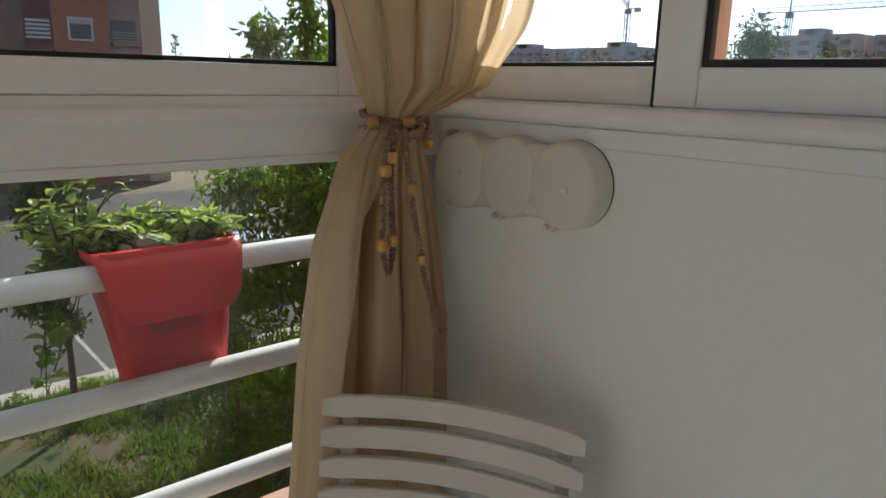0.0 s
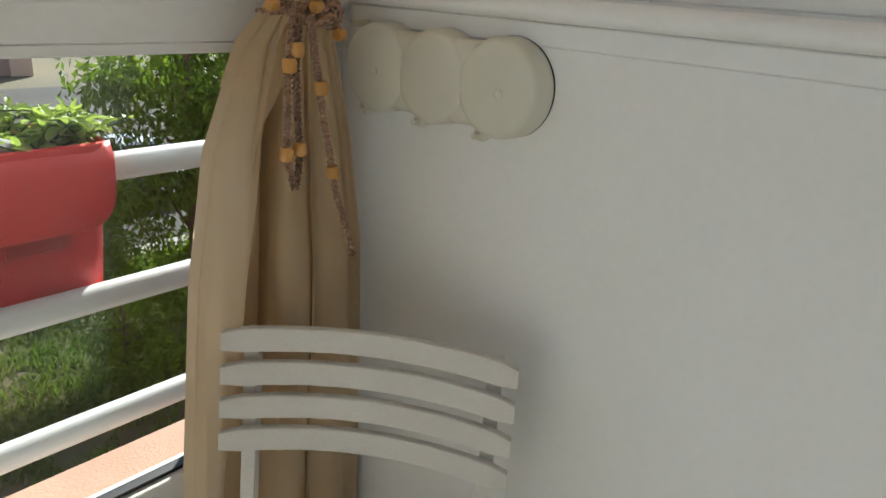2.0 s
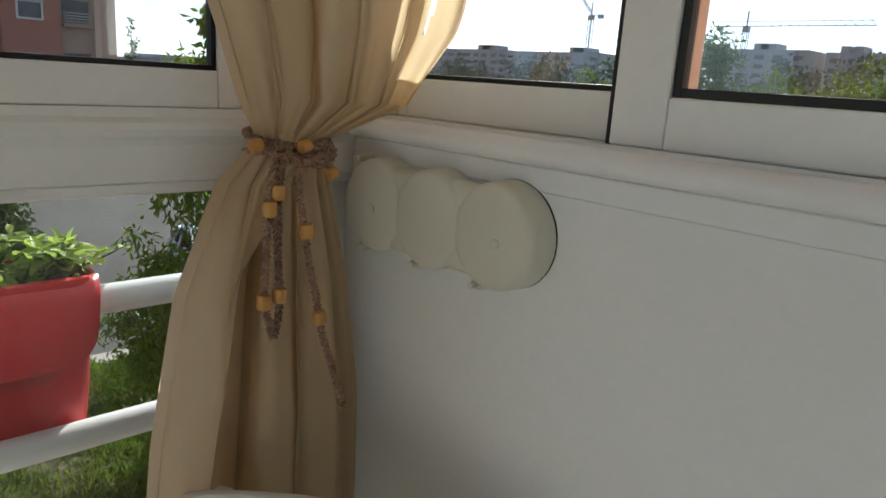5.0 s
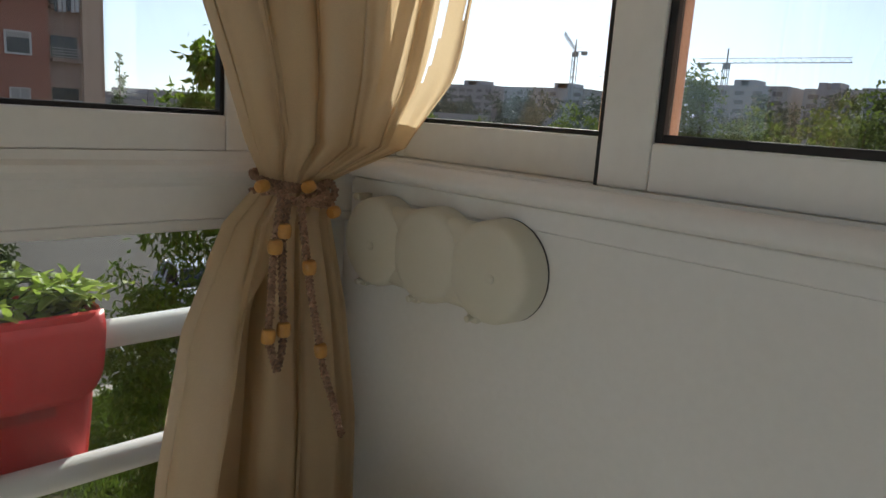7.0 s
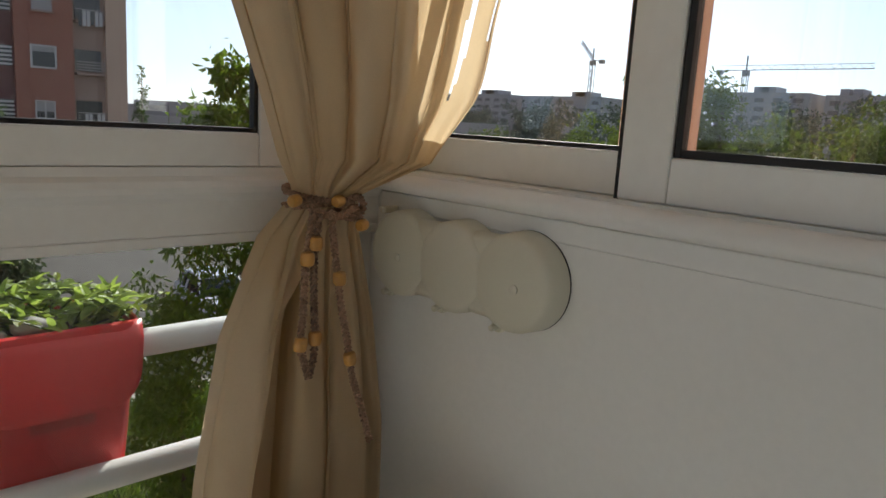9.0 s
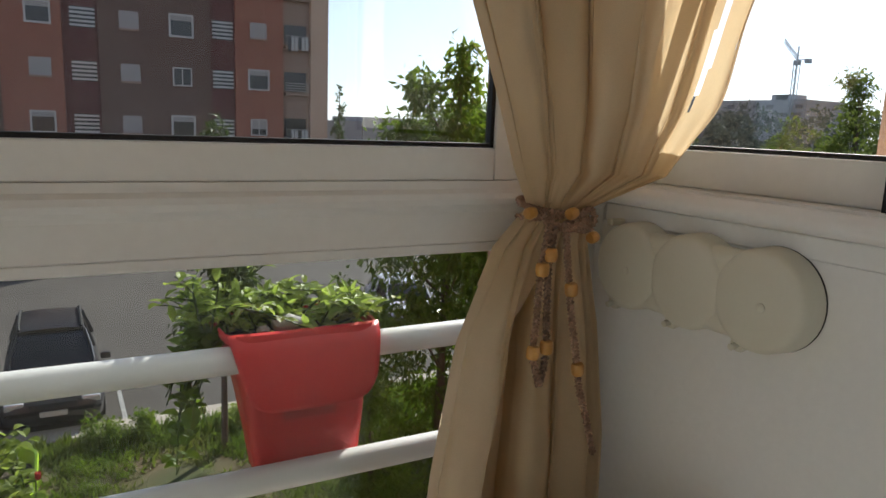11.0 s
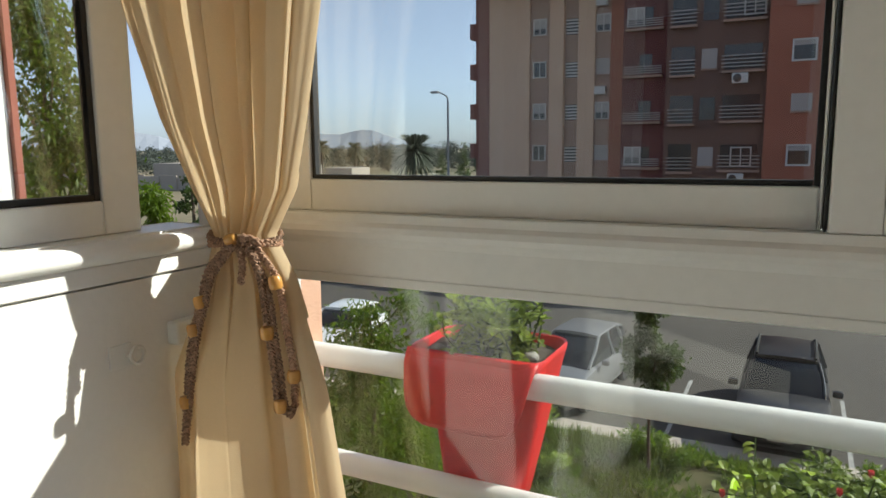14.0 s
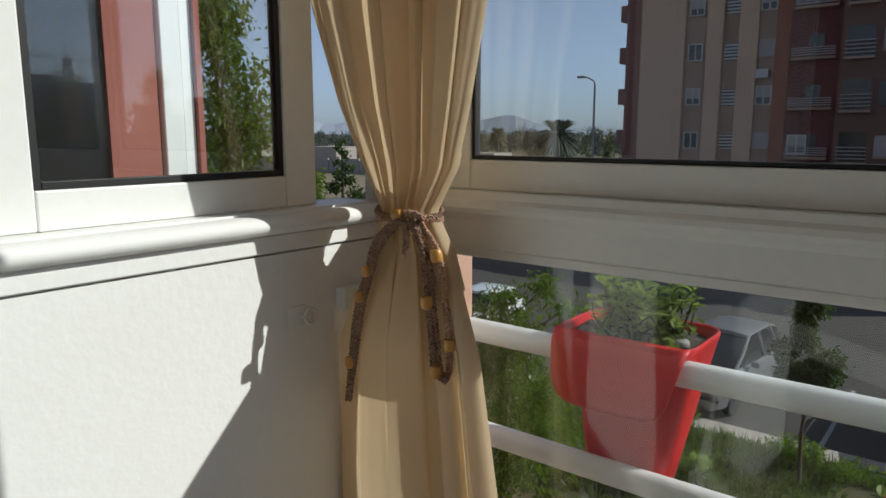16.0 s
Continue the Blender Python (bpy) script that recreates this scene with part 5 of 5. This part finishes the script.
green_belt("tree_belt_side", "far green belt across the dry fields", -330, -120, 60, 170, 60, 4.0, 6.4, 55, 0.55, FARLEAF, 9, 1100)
tree("roadside_tree", "roadside tree with a round dark crown", (30.0, 17.2, G0), (0, -0.3, 8.8), 0.14, clump_crown(61, 15, 3.5, 9.3, 1.6, 0.35, 0.7), 5200, 0.20, 61, BELTLEAF, 0.3, "roadside trees")
tree("roadside_tree", "roadside tree with a thin leafy crown", (20.0, 8.4, G0), (0, 0, 7.8), 0.12, clump_crown(62, 14, 4.0, 8.4, 1.1, 0.4, 0.6), 4200, 0.16, 62, BELTLEAF, 0.3, "roadside trees")
tree("roadside_tree", "roadside tree with a pointed green crown", (24.0, 5.2, G0), (0, 0, 7.6), 0.12, clump_crown(63, 14, 3.0, 7.6, 1.5, 0.5, 0.8), 5000, 0.17, 63, BELTLEAF, 0.3, "roadside trees")

# shrubs and grass on the lawn strip
g = random.Random(77)
for i, (x, y, r) in enumerate(((-5.2, 14.1, 0.55), (-3.0, 13.9, 0.6), (-2.1, 14.1, 0.5), (-4.4, 12.2, 0.35), (0.9, 14.2, 0.45), (1.7, 14.3, 0.5), (3.5, 14.1, 0.45), (4.8, 13.4, 0.5),
                               (-8.5, 13.6, 0.7), (-10.2, 12.6, 0.8), (6.8, 13.6, 0.6), (-6.9, 13.4, 0.6))):
    h = r * g.uniform(1.0, 1.5)
    tree("lawn_shrub", "low green shrub growing on the lawn strip", (x, y, G0), (0, 0, h), 0.02,
         [(g.gauss(0, r * .4), g.gauss(0, r * .4), h * g.uniform(.35, .9), r * .45, r * .45, h * .3, 1) for _ in range(6)], 900, 0.10, 80 + i, LEAF if i % 3 else LEAFPALE, 0.0, "lawn shrubs", 0.35)


def grass(seed, count):
    gg = np.random.default_rng(seed)
    xy = np.stack([gg.uniform(-13, 14, count), gg.uniform(3.5, 14.7, count)], 1)
    keep = np.array([noise.noise((a * 0.45, b * 0.45, 3.0)) + 0.35 * noise.noise((a * 1.7, b * 1.7, 9.0)) > -0.34 + 0.3 * gg.random() or b > 14.0 for a, b in xy])
    xy = xy[keep]
    n = len(xy)
    h = gg.uniform(0.06, 0.20, (n, 1)) * (1 + 0.6 * (xy[:, 1:2] > 13.9))
    a = gg.uniform(0, 6.28, (n, 1))
    side = np.concatenate([np.cos(a), np.sin(a), np.zeros((n, 1))], 1) * 0.022
    p = np.concatenate([xy, np.full((n, 1), G0 - 0.005)], 1)
    tip = p + np.concatenate([gg.normal(size=(n, 2)) * 0.06, h], 1)
    v = np.stack([p - side, p + side, tip], 1).reshape(-1, 3)
    data = bpy.data.meshes.new("grass")
    data.from_pydata(v.tolist(), [], (np.arange(n * 3).reshape(-1, 3)).tolist())
    data.materials.append(GRASS)
    return tagged(new("grass", data), "uneven green grass with bare patches", "grass", kind="stuff")


grass(5, 140000)


def weeds(seed, n):
    """Low leafy weeds of uneven height between the grass."""
    gg, cl = random.Random(seed), []
    while len(cl) < n:
        x, y = gg.uniform(-10, 9), gg.uniform(6.5, 14.6)
        if noise.noise((x * 0.5, y * 0.5, 7.0)) + 0.25 * gg.random() < 0.05:
            continue
        r, h = gg.uniform(0.10, 0.26), gg.uniform(0.10, 0.42)
        cl.append((x, y, G0 + h * 0.55, r, r, h * 0.5, r * (r + h)))
    data = foliage(cl, n * 75, 0.075, seed, -0.35, 0.34)
    data.materials.append(LEAF)
    return tagged(new("weeds", data), "bright leafy weeds scattered over the lawn strip", "weeds", kind="stuff")


weeds(19, 190)

# ---- far town, cranes and hills ----
# wall and window tones carry the distance haze as lightened greys
TOWN = surface("haze_tinted_town_render", (0.38, 0.36, 0.375), 0.9, (0.34, 0.32, 0.335), 0.02, 0.5, 0, 1)
TOWNGLASS = surface("haze_tinted_town_window", (0.19, 0.17, 0.18), 0.6, scale=0.05, bump=0)


def town_block(x, y0, y1, top, seed, rows=5, depth=25):
    t = group_of("town_building", "distant flat-roofed apartment building", "building", "far town blocks", at=(x, (y0 + y1) / 2, G0))
    h, w = top - G0, abs(y1 - y0)
    part("wall", box(B(), 0, depth, -w / 2, w / 2, 0, h), TOWN, t)
    g = random.Random(seed)
    for k in range(2):
        a = g.uniform(-0.35, 0.2) * w
        part("roof_house", box(B(), 3, 12, a, a + w * 0.16, h, h + 2.2), TOWN, t)
    n = max(3, int(w / 5.5))
    data = bpy.data.meshes.new("window")
    bm = box(B(), -0.15, 0.3, -1.6, 1.6, -0.75, 0.75)
    bm.to_mesh(data)
    bm.free()
    data.materials.append(TOWNGLASS)
    for r in range(rows):
        for c in range(n):
            if g.random() < 0.85:
                ob = new("window", data)
                ob.parent = t
                ob.location = (0, -w / 2 + w * (c + 0.5) / n + g.uniform(-.4, .4), h - 2.6 - 3.1 * r)
    return t


for i, (y0, y1, top) in enumerate(((270, 219, 16.6), (212, 169, 16.2), (120, 88, 18.6), (83, 66, 18.0), (66, 40, 18.5), (330, 285, 14.5))):
    town_block(250, y0, y1, top, 90 + i)
low = group_of("low_house", "row of low grey houses behind the car park", "house", at=(0, 0, G0))
for x0, x1, h in ((20, 31, 6.9), (31, 44, 7.4), (44, 60, 6.8), (60, 85, 7.2)):
    part("wall", box(B(), x0, x1 - 0.1, 74, 84, 0, h), TOWN, low)
STEEL = surface("grey_crane_steel", (0.30, 0.30, 0.31), 0.6, scale=1)


def crane(x, y, top, jib, back, rise, label):
    c = group_of("tower_crane", label, "crane", "tower cranes", at=(x, y, G0))
    m, h = B(), top - G0
    for sx, sy in ((-1, -1), (1, -1), (1, 1), (-1, 1)):
        tube(m, [(sx * 0.8, sy * 0.8, 0), (sx * 0.8, sy * 0.8, h)], 0.17, 4)
    n = int(h / 3)
    for k in range(n):
        z0, z1 = h * k / n, h * (k + 1) / n
        tube(m, [(-0.8, -0.8, z0), (-0.8, 0.8, z1)], 0.09, 3)
        tube(m, [(-0.8, 0.8, z0), (0.8, 0.8, z1)], 0.09, 3)
    part("mast", m, STEEL, c)
    j = B()
    lift = lambda b: rise * abs(b / jib) if b * jib > 0 else 0.0
    for dz, dx in ((0, -0.7), (0, 0.7), (1.6, 0)):
        tube(j, [(dx, -b * 1.0, h + dz + lift(b)) for b in (-back, 0, jib)], 0.11, 4)
    for k in range(14):
        b = jib * k / 14
        z, z2 = h + lift(b), h + lift(jib * (k + 1) / 14)
        tube(j, [(-0.7, -b, z), (0, -b - jib / 28, (z + z2) / 2 + 1.6), (0.7, -b - jib / 14, z2)], 0.09, 3)
    part("jib", j, STEEL, c)
    part("cab", box(B(), -1.0, 1.0, -1.0, 1.0, h - 2.0, h - 0.2), STEEL, c)
    part("counterweight", box(B(), -0.8, 0.8, back - 2, back, h - 1.5, h + 0.1), STEEL, c)
    part("tower_head", tube(B(), [(0, 0, h), (0, 0, h + 5)], 0.3, 4), STEEL, c)
    return c


crane(250, 175, 31.0, -6.5, -3.5, 7.0, "tower crane over the far roofs with its jib raised")
crane(250, 110.2, 26.2, 40, 10.5, 0, "tower crane with a long level jib over the roofs")

# pale blue distance haze is painted into the hills' base colour
HILL = surface("haze_tinted_hill", (0.33, 0.365, 0.42), 1.0, (0.29, 0.325, 0.38), 0.002, 0.6, 0, 0.05)
hb, cols = B(), []
for i in range(90):
    a = radians(-78 + 76 * i / 89)          # from west to north
    d = 3800
    x, y = d * math.sin(a), d * math.cos(a)
    h = 60 + 75 * abs(noise.noise((i * 0.085, 2.0, 0))) * 2 + 28 * noise.noise((i * 0.35, 5.0, 0))
    h *= min(1.0, max(0.12, (-a - radians(24)) / radians(12)))
    cols.append((hb.verts.new((x, y, GROUND - 1)), hb.verts.new((x * 1.02, y * 1.02, GROUND + h))))
for p, q in zip(cols, cols[1:]):
    hb.faces.new((p[0], q[0], q[1], p[1]))
structure("backdrop", hb, HILL, "hills on the horizon, tinted pale blue for haze")

FENCE = surface("pale_field_wall", (0.36, 0.32, 0.28), 0.9, scale=0.3)
fw = group_of("field_wall", "pale low boundary wall across the dry field", "wall", at=(0, 0, GROUND - 0.06))
for k in range(26):
    part("panel", box(B(), -150 + 4 * k, -146.15 + 4 * k, 84 + 0.2 * (k % 3), 84.3 + 0.2 * (k % 3), 0, 2.3 + 0.2 * (k % 2)), FENCE, fw)
for k, (x, y, w, h) in enumerate(((-118, 100, 9, 4), (-96, 112, 7, 3.4), (-140, 95, 10, 4.4), (-78, 104, 6, 3.2))):
    tagged(part("farm_shed", box(B(), x, x + w, y, y + 6, GROUND - 0.06, GROUND + h, 0.05), FENCE, None), "small pale farm building on the dry field", "shed", "farm sheds")

lamp = group_of("street_lamp", "tall grey street lamp with a curved arm", "street lamp", at=(-19.35, 37.7, G0))
part("pole", tube(B(), [(0, 0, 0), (0, 0, 5), (0, 0, 9.55)], [0.11, 0.085, 0.06], 10), STEEL, lamp, smooth=True)
part("arm", tube(B(), smooth_line([(0, 0, 9.5), (-0.06, 0, 9.8), (-0.5, 0, 10.05), (-0.75, 0, 10.1)], 0.08), 0.045, 8), STEEL, lamp, smooth=True)
part("lantern", box(B(), -1.15, -0.6, -0.13, 0.13, 10.03, 10.17, 0.05, 2), STEEL, lamp, smooth=True)

for x in (-8.05, -2.55, 1.3, 4.25, 7.2, -10.9):
    tagged(part("parking_line", box(B(), x - 0.05, x + 0.05, 15.5, 20.0, GROUND - 0.06, GROUND - 0.046), LINE, None), "worn white painted parking bay line", "road marking", "parking lines", "structure")


# ---- parked cars ----
CARBLACK = surface("dusty_black_car_paint", (0.014, 0.015, 0.019), 0.38, (0.05, 0.044, 0.038), 1.2, 0.7, 0.0, 60, coat=0.25, grain=0.02)
CARSILVER = surface("silver_car_paint", (0.20, 0.205, 0.215), 0.42, (0.25, 0.245, 0.23), 2, 0.5, 0.0, 60, metal=0.3, coat=0.3, grain=0.02)
CARWHITE = surface("white_car_paint", (0.72, 0.72, 0.72), 0.3, (0.66, 0.66, 0.66), 2, 0.5, 0.0, 60, coat=0.8, grain=0.02)
CARGLASS = surface("tinted_car_glass", (0.015, 0.018, 0.022), 0.06, scale=1, bump=0)
TYRE = surface("black_tyre", (0.02, 0.02, 0.02), 0.85, scale=20)
RIM = surface("grey_alloy", (0.35, 0.35, 0.36), 0.35, scale=10, metal=0.8)
LENS = surface("clear_headlight", (0.55, 0.57, 0.60), 0.12, scale=10, metal=0.3, bump=0)
PLATE = surface("pale_plate", (0.62, 0.62, 0.58), 0.5, scale=10)


def loft(stations, material, name, parent, label=""):
    """Skin over mirrored half sections [(x, z), ...] placed at y."""
    bm, rings = B(), []
    for y, half in stations:
        rings.append([bm.verts.new((x, y, z)) for x, z in half] + [bm.verts.new((-x, y, z)) for x, z in reversed(half)])
    for a, b in zip(rings, rings[1:]):
        for k in range(len(a)):
            bm.faces.new((a[k], b[k], b[(k + 1) % len(a)], a[(k + 1) % len(a)]))
    bm.faces.new(rings[0])
    bm.faces.new(rings[-1][::-1])
    bmesh.ops.recalc_face_normals(bm, faces=bm.faces[:])
    return part(name, bm, material, parent, label, True)


def car(at, turn, paint, label, length=4.5, width=1.84, height=1.65, hood=1.0, rails=False, cowl=1.30, rake=0.68):
    c = group_of("car", label, "car", "parked cars", at=at)
    c.rotation_euler = (0, 0, radians(turn))
    w, L = width / 2, length

    def sec(ww, z0, zs, zt):
        return [(ww * 0.80, z0), (ww * 0.97, z0 + 0.08), (ww, z0 + 0.25), (ww, zs), (ww * 0.955, zt - 0.05), (ww * 0.86, zt), (ww * 0.4, zt + 0.025)]
    h = hood
    loft([(0.0, sec(w * 0.78, 0.34, 0.50, 0.66)), (0.08, sec(w * 0.90, 0.24, 0.55, 0.76)), (0.30, sec(w * 0.97, 0.22, 0.62, h - 0.10)), (0.75, sec(w, 0.22, 0.68, h - 0.03)), (1.30, sec(w, 0.22, 0.74, h + 0.03)),
          (1.75, sec(w, 0.22, 0.78, h + 0.04)), (2.6, sec(w, 0.22, 0.80, h + 0.03)), (L - 0.6, sec(w, 0.22, 0.82, h + 0.04)), (L - 0.15, sec(w * 0.95, 0.25, 0.8, h + 0.02)), (L, sec(w * 0.86, 0.36, 0.7, h - 0.1))], paint, "body", c)
    zr = height

    def cab(wb, zb, wt, zt):
        return [(wb, zb), (wb * 0.6 + wt * 0.4, zb * 0.55 + zt * 0.45), (wt, zt - 0.03), (wt * 0.9, zt)]
    loft([(cowl, cab(w * 0.84, h, w * 0.80, h + 0.04)), (cowl + 0.47 * rake, cab(w * 0.88, h, w * 0.80, h + 0.36 * (zr - h) + 0.08)), (cowl + rake, cab(w * 0.90, h, w * 0.69, zr - 0.08)), (2.5, cab(w * 0.90, h, w * 0.69, zr - 0.02)),
          (L - 1.0, cab(w * 0.90, h, w * 0.68, zr - 0.02)), (L - 0.45, cab(w * 0.86, h, w * 0.70, zr - 0.14)), (L - 0.12, cab(w * 0.82, h, w * 0.72, h + 0.12))], CARGLASS, "glasshouse", c, "dark tinted car windows")
    loft([(cowl + rake + 0.01, [(w * 0.70, zr - 0.085), (w * 0.69, zr - 0.04), (w * 0.59, zr - 0.015), (w * 0.3, zr + 0.01)]), (2.5, [(w * 0.71, zr - 0.05), (w * 0.695, zr - 0.005), (w * 0.59, zr + 0.03), (w * 0.3, zr + 0.058)]), (3.2, [(w * 0.705, zr - 0.05), (w * 0.69, zr), (w * 0.59, zr + 0.035), (w * 0.3, zr + 0.062)]),
          (L - 0.95, [(w * 0.69, zr - 0.06), (w * 0.675, zr - 0.01), (w * 0.57, zr + 0.02), (w * 0.3, zr + 0.042)]), (L - 0.48, [(w * 0.71, zr - 0.16), (w * 0.70, zr - 0.12), (w * 0.6, zr - 0.1), (w * 0.3, zr - 0.085)])], paint, "roof", c)
    for s in (-1, 1):
        part("pillar", tube(B(), [(s * w * 0.845, cowl + 0.02, h + 0.03), (s * w * 0.80, cowl + 0.53 * rake, h + 0.42 * (zr - h) + 0.06), (s * w * 0.70, cowl + rake + 0.02, zr - 0.07)], 0.04, 6), paint, c, smooth=True)
        part("pillar", tube(B(), [(s * w * 0.91, 2.85, h + 0.02), (s * w * 0.70, 2.85, zr - 0.05)], 0.045, 6), paint, c, smooth=True)
        part("pillar", tube(B(), [(s * w * 0.90, L - 0.75, h + 0.02), (s * w * 0.675, L - 1.0, zr - 0.05)], 0.07, 6), paint, c, smooth=True)
        m = part("mirror", box(B(), s * w * 1.0, s * (w + 0.22), 1.66, 1.80, h + 0.02, h + 0.18, 0.04, 2), paint, c, smooth=True)
        part("headlight", box(B(), s * w * 0.52, s * w * 0.90, 0.03, 0.32, 0.62, 0.79, 0.05, 2), LENS, c, smooth=True)
        for y in (0.82, L - 0.85):
            tyre = part("wheel", lathe(B(), [(0.22, -0.10), (0.31, -0.105), (0.335, -0.07), (0.335, 0.07), (0.31, 0.105), (0.22, 0.11)], (s * (w - 0.10), y, 0.335), (s, 0, 0), 28), TYRE, c, smooth=True)
            part("rim", lathe(B(), [(0.22, 0.0), (0.215, 0.10), (0.12, 0.085), (0.05, 0.10)], (s * (w - 0.098), y, 0.335), (s, 0, 0), 20), RIM, tyre, smooth=True)
        if rails:
            part("roof_rail", tube(B(), [(s * w * 0.64, 2.2, zr + 0.0), (s * w * 0.65, 2.4, zr + 0.09), (s * w * 0.65, L - 1.2, zr + 0.10), (s * w * 0.63, L - 0.85, zr + 0.0)], 0.035, 6), TYRE, c, smooth=True)
    part("grille", box(B(), -w * 0.45, w * 0.45, -0.01, 0.2, 0.60, 0.74, 0.02), TYRE, c)
    part("bumper_grille", box(B(), -w * 0.6, w * 0.6, 0.0, 0.3, 0.28, 0.42, 0.03), TYRE, c)
    part("plate", box(B(), -0.26, 0.26, -0.03, 0.05, 0.45, 0.56), PLATE, c, "pale blank number plate")
    return c


RG = GROUND - 0.05
car((-0.10, 15.25, RG), 0, CARBLACK, "black car with roof rails parked facing the lawn", 4.9, 2.02, 1.76, 1.02, True, 1.46)
car((-5.62, 15.55, RG), -6, CARSILVER, "dusty silver grey car parked facing the lawn", 4.6, 1.92, 1.70, 1.0, False, 1.12, 1.05)
car((-13.4, 16.0, RG), 6, CARWHITE, "white car parked beyond the shrubs", 4.2, 1.76, 1.52, 0.95)
car((10.2, 18.2, RG), -8, CARWHITE, "white car parked behind the trees", 4.3, 1.78, 1.5, 0.95)
